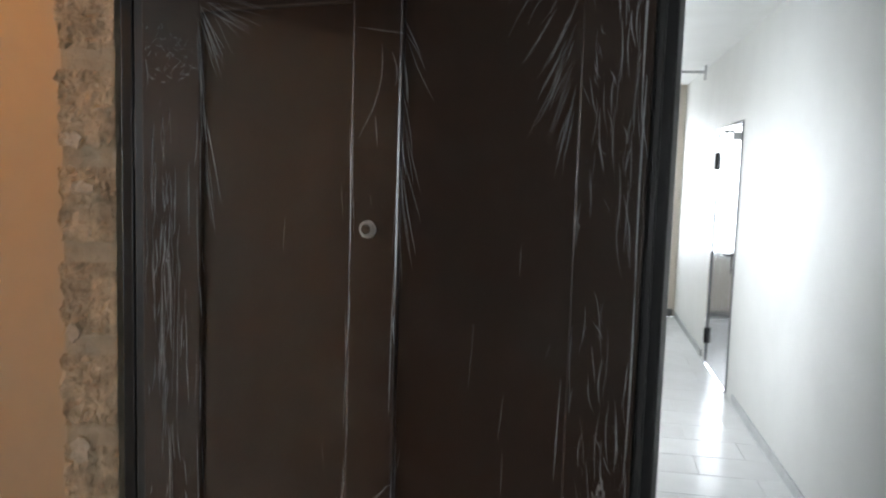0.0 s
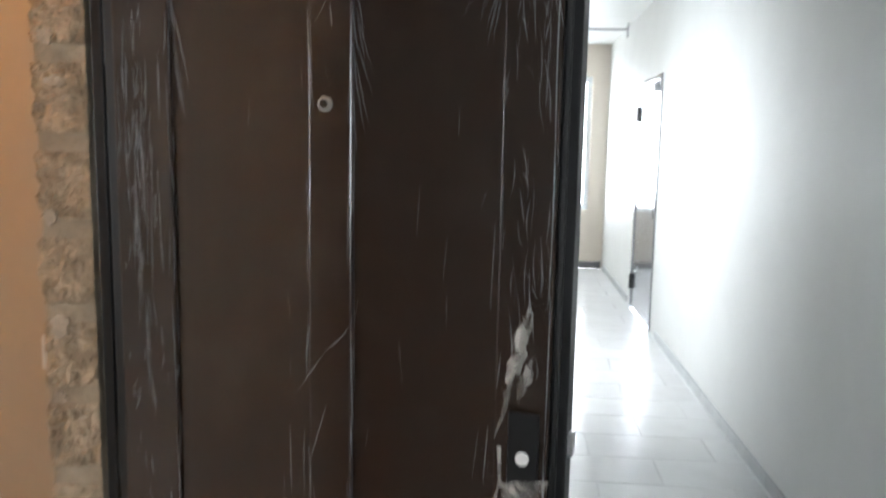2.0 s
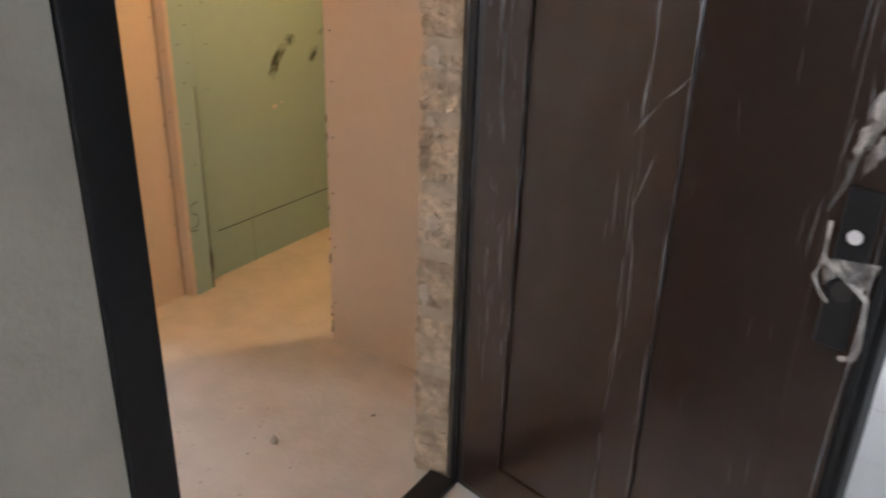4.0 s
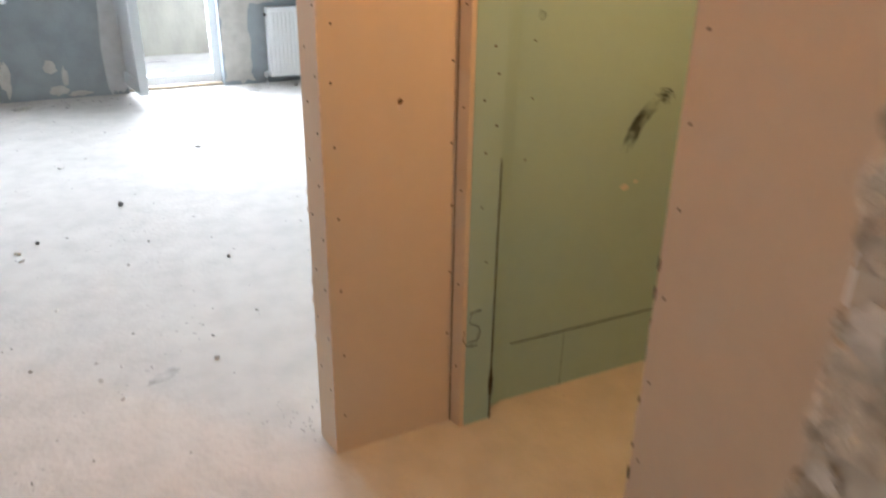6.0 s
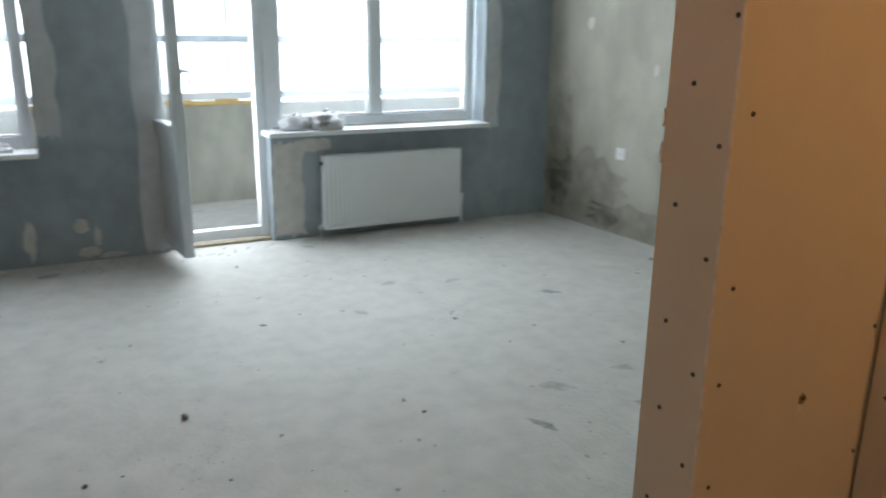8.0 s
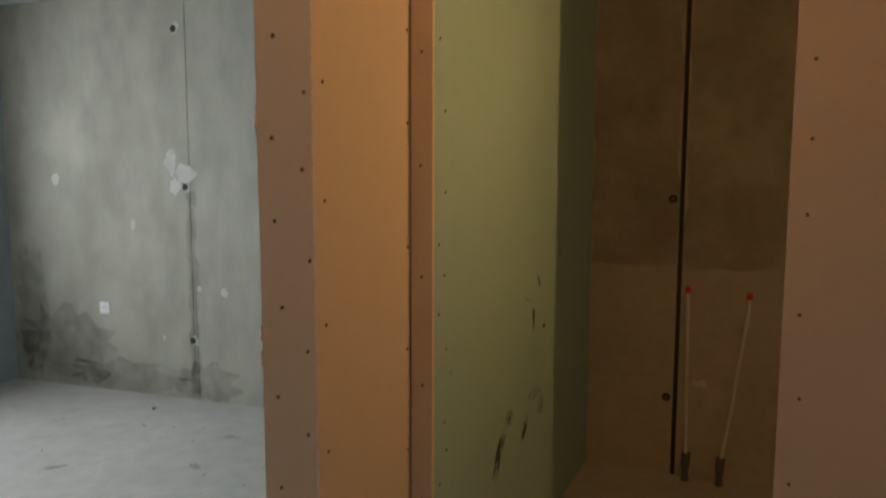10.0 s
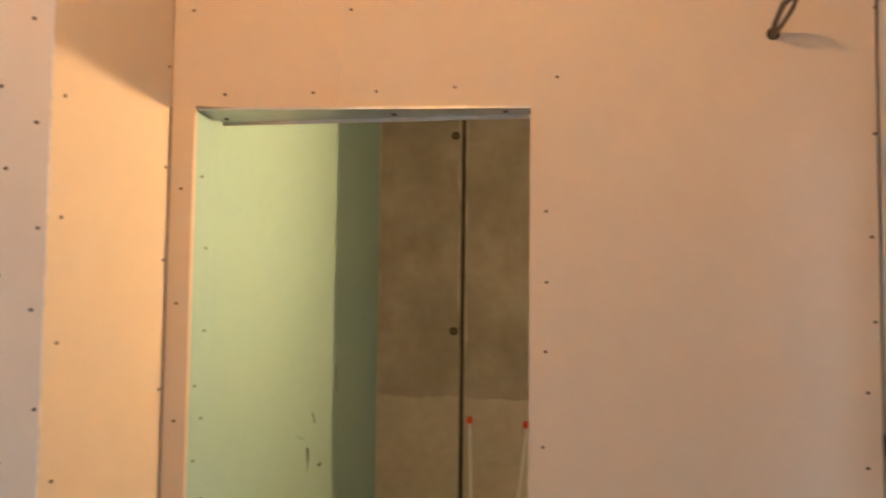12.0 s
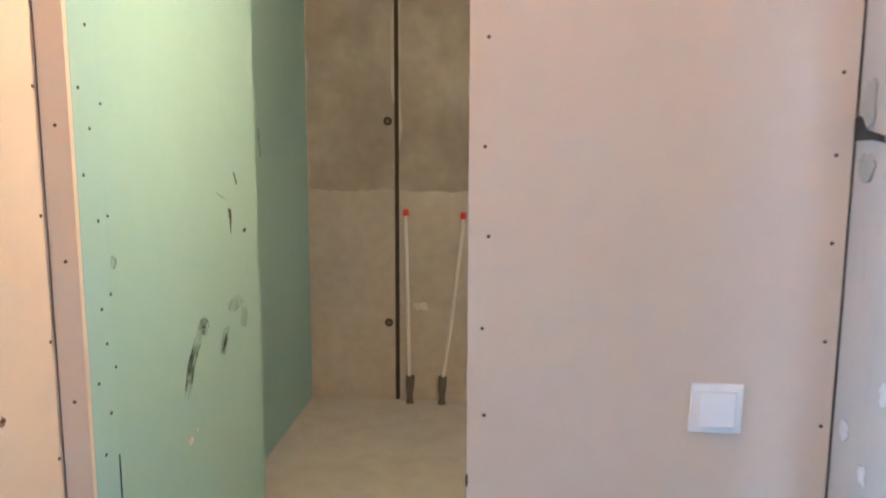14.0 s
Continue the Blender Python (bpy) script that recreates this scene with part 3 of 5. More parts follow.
    part("film_rim", tube([(0.765, -0.022, 0.94), (0.795, -0.027, 0.925), (0.82, -0.026, 0.91), (0.838, -0.024, 0.895), (0.842, -0.025, 0.85), (0.846, -0.026, 0.82), (0.842, -0.026, 0.80), (0.822, -0.025, 0.79)], 0.0045), TORN, door)
    bm = bmesh.new()
    bm.faces.new([bm.verts.new(p) for p in ((0.765, -0.0215, 0.942), (0.845, -0.0225, 0.955), (0.83, -0.024, 0.905), (0.795, -0.023, 0.925), (0.772, -0.024, 0.90))])
    part("film_flap", bm, TORN, door)

    fr = thing("door_frame", "black steel door frame set in the rough brick opening", "door frame")
    part("jamb", boxes((-0.822, -0.80, 1.338, 1.42, 0, 2.0), (-0.80, -0.778, 1.352, 1.43, 0, 2.0), bevel=0.003), DARK_STEEL, fr)
    part("jamb", boxes((-0.88, -0.845, 0.465, 0.512, 0, 2.0), (-0.845, -0.815, 0.430, 0.507, 0, 2.0), bevel=0.004), DARK_STEEL, fr)
    part("head", boxes((-0.88, -0.83, 0.531, 1.335, 1.925, 2.0), (-0.829, -0.79, 0.526, 1.334, 1.935, 2.0), bevel=0.003), DARK_STEEL, fr)
    part("threshold", boxes((-0.88, -0.80, 0.531, 1.334, 0, 0.018), bevel=0.004), DARK_STEEL, fr)
    for z in (1.665, 0.868, 0.25):
        h = part("hinge", rod(bmesh.new(), (-0.785, 1.334, z - 0.05), (-0.785, 1.334, z + 0.05), 0.009, sides=14), DARK_STEEL, fr)
        part("hinge_pin", rod(bmesh.new(), (-0.785, 1.334, z + 0.05), (-0.785, 1.334, z + 0.058), 0.005), STEEL, h)


build_entrance_door()


# ---- corridor ----


def build_corridor():
    d = thing("corridor_door", "closed grey brushed steel corridor door with black hinges", "door", (1.12, 6.25, 0))
    part("frame", boxes((-0.012, 0.08, 0, 0.05, 0, 2.08), (-0.012, 0.08, 1.01, 1.06, 0, 2.08), (-0.012, 0.08, 0.05, 1.01, 2.03, 2.08), bevel=0.004), DOOR_STEEL, d)
    leaf = part("leaf", boxes((0.0, 0.05, 0.053, 1.007, 0.012, 2.025), bevel=0.004), DOOR_STEEL, d)
    plate = part("handle_plate", boxes((-0.010, 0.0, 0.09, 0.125, 0.92, 1.15), bevel=0.003), BLACK, leaf)
    part("lever", tube([(-0.01, 0.107, 1.06), (-0.05, 0.107, 1.06), (-0.055, 0.125, 1.06), (-0.055, 0.23, 1.06)], 0.008), BLACK, leaf)
    part("closer", boxes((-0.05, 0.0, 0.1, 0.32, 1.945, 2.0), bevel=0.006), STEEL, leaf, "grey door closer")
    part("closer_arm", tube([(-0.03, 0.16, 2.0), (-0.09, 0.32, 2.015), (-0.02, 0.5, 2.04)], 0.007), STEEL, d)
    for z in (0.26, 1.8):
        part("hinge", rod(bmesh.new(), (-0.016, 1.01, z - 0.07), (-0.016, 1.01, z + 0.07), 0.013, sides=12), BLACK, d)
    w = thing("window_corridor", "bright white framed corridor window", "window", (0, 9.72, 0))
    tagged(w, kind="structure")
    part("window_frame", boxes((-0.25, -0.19, 0, 0.07, 0.73, 2.35), (0.86, 0.92, 0, 0.07, 0.73, 2.35), (-0.19, 0.86, 0, 0.07, 0.73, 0.80), (-0.19, 0.86, 0, 0.07, 2.28, 2.35), (0.30, 0.38, 0, 0.07, 0.80, 2.28), bevel=0.006), PVC, w)
    for a, b in ((-0.19, 0.30), (0.38, 0.86)):
        part("pane", boxes((a, b, 0.03, 0.036, 0.80, 2.28)), GLASS, w).visible_shadow = False
    part("window_sill", boxes((-0.24, 0.91, -0.05, 0.0, 0.715, 0.735), bevel=0.004), PVC, w)
    rail = thing("ceiling_rail", "thin grey metal rail hung across the corridor ceiling", "rail", (0, 8.05, 0))
    part("bar", boxes((-0.82, 1.09, -0.012, 0.012, 2.655, 2.68), bevel=0.002), STEEL, rail)
    for x in (1.07, -0.7, 0.2):
        part("hanger", boxes((x, x + 0.02, -0.01, 0.01, 2.59 if x > 1 else 2.68, 2.73), bevel=0.002), STEEL, rail)


build_corridor()


# ---- the room's windows and balcony ----


def build_window(name, y0, y1, z0, z1, posts, sill, label):
    w = thing(name, label, "window", (-6.99, 0, 0))
    tagged(w, kind="structure")
    f = 0.065
    part("window_frame", boxes((-0.035, 0.035, y0, y0 + f, z0, z1), (-0.035, 0.035, y1 - f, y1, z0, z1), (-0.035, 0.035, y0 + f, y1 - f, z0, z0 + f), (-0.035, 0.035, y0 + f, y1 - f, z1 - f, z1), bevel=0.006), PVC, w)
    edges = [y0 + f] + [v for p in posts for v in (p - 0.045, p + 0.045)] + [y1 - f]
    for p in posts:
        part("mullion", boxes((-0.035, 0.035, p - 0.045, p + 0.045, z0 + f, z1 - f), bevel=0.006), PVC, w)
    for a, b in zip(edges[::2], edges[1::2]):
        part("pane", boxes((-0.012, -0.006, a, b, z0 + f, z1 - f)), MILKY_GLASS, w).visible_shadow = False
        part("glazing_bead", boxes((0.0, 0.022, a, a + 0.014, z0 + f, z1 - f), (0.0, 0.022, b - 0.014, b, z0 + f, z1 - f), (0.0, 0.022, a + 0.014, b - 0.014, z0 + f, z0 + f + 0.014), bevel=0.003), PVC, w)
    part("window_sill", boxes((0.03, 0.245, sill[0], sill[1], z0 - 0.045, z0 - 0.012), bevel=0.006), SILL, w, "white projecting sill board")
    return w


build_window("window_1", 1.985, 3.56, 0.78, 2.35, [2.75], (1.90, 3.598), "white plastic double window above the radiator")
build_window("window_2", -0.62, 0.51, 0.73, 2.35, [-0.09], (-0.62, 0.522), "white plastic window beside the balcony door")
structure("wall_balcony_post", boxes((-7.03, -6.95, 1.935, 1.985, 0.74, 2.35), bevel=0.004), PVC, "white plastic post between door and window", "wall")


def build_balcony_door():
    fr = thing("door_balcony", "white plastic balcony door frame with a low threshold", "door frame", (-6.99, 0, 0))
    tagged(fr, kind="structure")
    part("frame", boxes((-0.035, 0.035, 1.22, 1.285, 0, 2.35), (-0.035, 0.035, 1.87, 1.932, 0, 2.35), (-0.035, 0.035, 1.285, 1.87, 2.285, 2.35), (-0.035, 0.035, 1.285, 1.87, 0.02, 0.09), bevel=0.006), PVC, fr)
    part("threshold", boxes((0.036, 0.11, 1.225, 1.925, 0.0, 0.02), bevel=0.008), MORTAR, fr, "ragged foam and mortar under the threshold")
    leaf = thing("balcony_door", "white plastic balcony door standing open into the room", "door", (-6.93, 1.215, 0))
    leaf.rotation_euler = (0, 0, radians(7))
    w = 0.56
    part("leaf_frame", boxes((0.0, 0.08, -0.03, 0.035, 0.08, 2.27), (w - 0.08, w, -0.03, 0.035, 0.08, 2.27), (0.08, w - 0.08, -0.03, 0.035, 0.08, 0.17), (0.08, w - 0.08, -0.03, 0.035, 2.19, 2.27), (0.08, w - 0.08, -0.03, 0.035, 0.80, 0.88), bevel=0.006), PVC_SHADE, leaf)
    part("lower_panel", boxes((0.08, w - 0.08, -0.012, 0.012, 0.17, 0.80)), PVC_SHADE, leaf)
    part("pane", boxes((0.08, w - 0.08, -0.004, 0.004, 0.88, 2.19)), GLASS, leaf).visible_shadow = False
    part("handle_plate", boxes((w - 0.055, w - 0.025, 0.035, 0.045, 1.14, 1.22), bevel=0.003), PVC, leaf)
    part("handle", tube([(w - 0.04, 0.045, 1.2), (w - 0.04, 0.085, 1.2), (w - 0.04, 0.09, 1.185), (w - 0.04, 0.09, 1.09)], 0.011), PVC, leaf)
    for z in (0.2, 2.1):
        part("hinge", rod(bmesh.new(), (0.0, 0.045, z - 0.04), (0.0, 0.045, z + 0.04), 0.01), PVC, leaf)


build_balcony_door()


def build_balcony():
    g = thing("balcony_glazing", "balcony glazing bars wrapped in blue-grey tape", "glazing", (-8.34, 0, 0))
    tagged(g, kind="structure")
    part("rail", boxes((-0.03, 0.03, -2.2, 4.6, 0.86, 0.92), bevel=0.005), PVC, g)
    part("rail", boxes((-0.03, 0.03, -2.2, 4.6, 1.32, 1.38), bevel=0.005), TAPE, g)
    part("rail", boxes((-0.03, 0.03, -2.2, 4.6, 2.5, 2.6), bevel=0.005), PVC, g)
    for y in (-1.3, -0.45, 0.35, 1.16, 1.99, 2.8, 3.6, 4.4):
        part("post", boxes((-0.028, 0.028, y - 0.014, y + 0.014, 0.92, 1.31), bevel=0.004), TAPE, g)
        part("post", boxes((-0.028, 0.028, y - 0.018, y + 0.018, 1.39, 2.5), bevel=0.004), PVC, g)
    bm = bmesh.new()
    r = random.Random(3)
    y = 0.4
    while y < 2.35:
        step = r.uniform(0.08, 0.22)
        block(bm, -8.36, -8.275 + r.uniform(0, 0.02), y, y + step, 0.82, 0.845 + r.uniform(0, 0.02), bevel=0.008)
        y += step
    tagged(part("mounting_foam", bm, YELLOW), "lumpy yellow mounting foam along the balcony parapet", "foam", kind="stuff")
    stick = thing("metal_strip", "thin grey metal strip lying on the balcony floor", "strip", (-8.0, 1.55, 0.0))
    part("strip", boxes((-0.01, 0.01, -0.09, 0.09, 0, 0.006), bevel=0.001), STEEL, stick)


build_balcony()


def build_radiator():
    r = thing("radiator", "white ribbed panel radiator under the window sill", "radiator", (-6.75, 2.285, 0.06))
    L, h = 1.07, 0.525
    bm = bmesh.new()
    n = 32
    prof = []
    for i in range(n):
        a = 0.02 + (L - 0.04) * i / n
        s = (L - 0.04) / n
        prof += [(a, -0.008), (a + s * 0.25, 0.0), (a + s * 0.7, 0.0), (a + s * 0.95, -0.008)]
    prof = [(0, -0.004)] + prof + [(L, -0.004)]
    rows = [[bm.verts.new((x, y, z)) for y, x in prof] for z in (0.03, h - 0.03)]
    for i in range(len(prof) - 1):
        bm.faces.new((rows[0][i], rows[0][i + 1], rows[1][i + 1], rows[1][i]))
    block(bm, -0.012, -0.001, 0, L, 0.0, 0.03, bevel=0.003)
    block(bm, -0.012, -0.001, 0, L, h - 0.03, h, bevel=0.003)
    part("front_panel", bm, ENAMEL, r)
    part("back_panel", boxes((-0.085, -0.072, 0.0, L, 0, h), bevel=0.004), ENAMEL, r)
    for y in (-0.004, L - 0.004):
        part("side_cover", boxes((-0.085, -0.004, y, y + 0.008, 0.0, h + 0.004), bevel=0.002), ENAMEL, r)
    bm = bmesh.new()
    block(bm, -0.085, -0.004, 0.004, 0.012, h - 0.004, h + 0.004)
    for i in range(40):
        y = 0.02 + (L - 0.04) * i / 40
        block(bm, -0.08, -0.008, y, y + 0.012, h - 0.003, h + 0.003)
    for x in (-0.085, -0.012):
        block(bm, x, x + 0.008, 0.0, L, h - 0.004, h + 0.0045)
    part("top_grille", bm, ENAMEL, r)
    part("plug", rod(bmesh.new(), (-0.045, -0.005, h - 0.05), (-0.045, -0.018, h - 0.05), 0.014, sides=12), BLACK, r, "dark vent plug")
    v = part("valve", tube([(-0.045, L, 0.10), (-0.045, L + 0.03, 0.10), (-0.045, L + 0.03, 0.05), (-0.045, L + 0.035, -0.06)], 0.011), PVC, r)
    part("knob", rod(bmesh.new(), (-0.045, L + 0.03, 0.10), (-0.045, L + 0.03, 0.17), 0.017, sides=14), PVC, v)
    part("pipe", tube([(-0.045, -0.01, 0.04), (-0.04, -0.03, 0.02), (-0.04, -0.03, -0.06)], 0.011), PVC, r)
    part("pipe_nut", rod(bmesh.new(), (-0.04, -0.03, 0.0), (-0.04, -0.03, 0.035), 0.017, sides=8), STEEL, r)


build_radiator()


def wall_patches():
    rows = (
        ("filler_patch", PLASTER, ragged(0.527, 0.66, 0.80, 2.6, 0.02, 1, 14), "pale grey plaster strip beside the window"),
        ("filler_patch", PLASTER, ragged(1.08, 1.218, 0.02, 2.6, 0.022, 2, 16), "pale grey plaster strip beside the balcony door"),
        ("filler_patch", PLASTER, ragged(3.602, 3.73, 0.72, 2.6, 0.02, 3, 14), "pale grey plaster strip beside the window"),
        ("filler_patch", CREAM_PLASTER, ragged(1.935, 2.16, 0.02, 0.69, 0.02, 5, 10), "cream filler on the pier under the sill"),
        ("filler_patch", CREAM_PLASTER, ragged(2.13, 2.36, 0.62, 0.70, 0.012, 6, 8), "cream filler under the sill"),
        ("filler_patch", CREAM_PLASTER, splotch(0.42, 0.17, 0.035, 0.13, 7), "flaked cream filler low on the grey wall"),
        ("filler_patch", CREAM_PLASTER, splotch(0.71, 0.235, 0.05, 0.045, 8), "flaked cream filler low on the grey wall"),
        ("filler_patch", CREAM_PLASTER, splotch(0.75, 0.06, 0.07, 0.035, 9), "flaked cream filler low on the grey wall"),
        ("filler_patch", CREAM_PLASTER, splotch(0.80, 0.15, 0.02, 0.07, 10), "flaked cream filler low on the grey wall"),
        ("filler_patch", CREAM_PLASTER, splotch(0.88, 0.03, 0.09, 0.018, 12), "flaked cream filler low on the grey wall"),
    )
    for i, (name, mat, outline, label) in enumerate(rows):
        tagged(part(name, slab_patch(outline, 0.002 + 0.0005 * i, ON_WINDOW), mat), label, "plaster patch", "plaster patches")


wall_patches()


def build_bags():
    for at, s, seed, dark in (((-6.86, 2.12, 0.768), 0.085, 1, False), ((-6.84, 2.34, 0.768), 0.10, 2, True)):
        bag = thing("plastic_bag", "crumpled white plastic bag with dark stripes on the sill" if dark else "small crumpled white plastic bag on the sill", "bag", at, "bags on the sill")
        bm = bmesh.new()
        bmesh.ops.create_icosphere(bm, subdivisions=4, radius=1)
        for v in bm.verts:
            d = v.co.normalized()
            k = 1 + 0.28 * noise.noise(d * 2.2 + Vector((seed * 9, 0, 0))) + 0.12 * noise.noise(d * 7 + Vector((0, seed * 5, 0)))
            v.co = Vector((d.x * s * 0.8, d.y * s * 1.25, max(d.z, -0.55) * s * 0.75 + 0.55 * s * 0.75)) * k
            v.co.z = max(v.co.z, 0)
        part("bag", bm, BAGM, bag, smooth=True)
        for i in range(3):
            bm = tube([(0.01 * i, -0.03 + 0.05 * i, s * 0.8), (0.0, -0.02 + 0.055 * i, s * 1.15), (0.02, 0.0 + 0.05 * i, s * 1.4 - 0.02 * i)], 0.012, 6)
            part("handle_end", bm, BAGM, bag)
        if dark:
            for i in range(3):
                part("stripe", tube([(s * 0.80, -0.075 + 0.02 * i, 0.03), (s * 0.90, -0.07 + 0.025 * i, 0.06), (s * 0.72, -0.055 + 0.03 * i, 0.105)], 0.005, 6), BLACK, bag)
    g = thing("vent_grille", "white plastic grille and packaging lying on the sill", "grille", (-6.83, 0.24, 0.722))
    g.rotation_euler = (0, 0, radians(8))
    part("frame", boxes((-0.07, 0.05, -0.22, -0.2, 0, 0.02), (-0.07, 0.05, 0.13, 0.15, 0, 0.02), (-0.07, -0.05, -0.2, 0.13, 0, 0.02), (0.03, 0.05, -0.2, 0.13, 0, 0.02), bevel=0.002), BAGM, g)
    for i in range(10):
        part("slat", boxes((-0.05, 0.03, -0.19 + 0.032 * i, -0.178 + 0.032 * i, 0.004, 0.016)), BAGM, g)
    s = thing("plastic_strip", "white plastic strip lying across the sill", "strip", (-6.85, 0.25, 0.748))
    part("strip", tube([(-0.03, -0.2, 0.0), (0.0, -0.02, 0.03), (0.02, 0.12, 0.012)], 0.012, 6), BAGM, s)
    b = thing("hardboard_panel", "brown hardboard offcut leaning on the grey wall", "board", (-6.80, 0.10, 0))
    part("board", boxes((-0.04, -0.028, -0.25, 0.12, 0, 0.30), bevel=0.001), BOARD, b)


build_bags()


def build_room_wall():
    def y_at(x):
        return 4.17 + (x + 7.05) * 0.0912

    for z, label in ((0.60, "white wall socket on bare concrete"),):
        s = thing("wall_socket", label, "socket", (-6.0, y_at(-6.0), z), "sockets")
        s.rotation_euler = (0, 0, radians(5.2))
        part("plate", boxes((-0.042, 0.042, -0.012, 0, -0.042, 0.042), bevel=0.004), SWITCH, s)
        part("insert", rod(bmesh.new(), (0, -0.012, 0), (0, -0.015, 0), 0.024, sides=20), SWITCH, s)
        for x in (-0.009, 0.009):
            part("contact", rod(bmesh.new(), (x, -0.015, 0), (x, -0.0165, 0), 0.003), HOLE, s)
    for x, z in ((-5.345, 2.505), (-5.29, 1.465), (-5.265, 0.415)):
        h = thing("tie_hole", "dark round formwork hole in the concrete wall", "hole", (x, y_at(x), z), "formwork holes")
        part("hollow", rod(bmesh.new(), (0, 0.01, 0), (0, -0.003, 0), 0.024, sides=14), HOLE, h)
        part("collar", slab_patch(splotch(0, 0, 0.045, 0.04, int(z * 10), wild=0.3), 0.001, Matrix(((1, 0, 0, 0), (0, 0, -1, 0), (0, 1, 0, 0), (0, 0, 0, 1)))), CREAM_PLASTER, h)
    m = Matrix.Translation((-5.3, y_at(-5.3), 0)) @ pose(0, 0, 0, 0, 0, 5.2) @ Matrix(((1, 0, 0, 0), (0, 0, -1, 0), (0, 1, 0, 0), (0, 0, 0, 1)))
    for i, o in enumerate((splotch(-0.10, 1.64, 0.045, 0.09, 21), splotch(0.02, 1.56, 0.07, 0.06, 22), splotch(-0.07, 1.47, 0.04, 0.06, 23), splotch(0.3, 0.76, 0.03, 0.03, 24), splotch(-1.10, 1.50, 0.03, 0.045, 25), splotch(-0.43, 1.2, 0.014, 0.04, 27), splotch(0.1, 0.78, 0.02, 0.02, 28), splotch(-0.2, 0.42, 0.012, 0.02, 29))):
        tagged(part("filler_patch", slab_patch(o, 0.0015 + 0.0004 * i, m), CREAM_PLASTER), "white filler dab on bare concrete", "plaster patch", "plaster patches")
    for i, o in enumerate((ragged(0.01, 0.085, 0.02, 1.44, 0.018, 41, 20), splotch(-1.05, 0.30, 0.42, 0.30, 42, n=30), splotch(-0.55, 0.12, 0.5, 0.11, 44, n=30), splotch(0.15, 0.13, 0.26, 0.13, 43, n=26), splotch(-1.35, 0.55, 0.16, 0.45, 45, n=26))):
        tagged(part("damp_stain", slab_patch(o, 0.0008 + 0.0003 * i, m), STAIN), "dark damp stain on the concrete wall", "stain", "stains")


build_room_wall()


# ---- hall ----


def build_switch():
    s = thing("light_switch", "white square rocker switch on the pink plasterboard", "switch", (-1.156, 1.74, 0.946))
    s.rotation_euler = (0, radians(1), 0)
    part("plate", boxes((-0.043, 0.043, -0.009, 0, -0.043, 0.043), bevel=0.004), SWITCH, s)
    bm = boxes((-0.030, 0.030, -0.013, -0.009, -0.030, 0.030), bevel=0.002)
    for v in bm.verts:
        v.co.y -= 0.004 * max(0, -v.co.z / 0.03)
    part("rocker", bm, SWITCH, s)


build_switch()


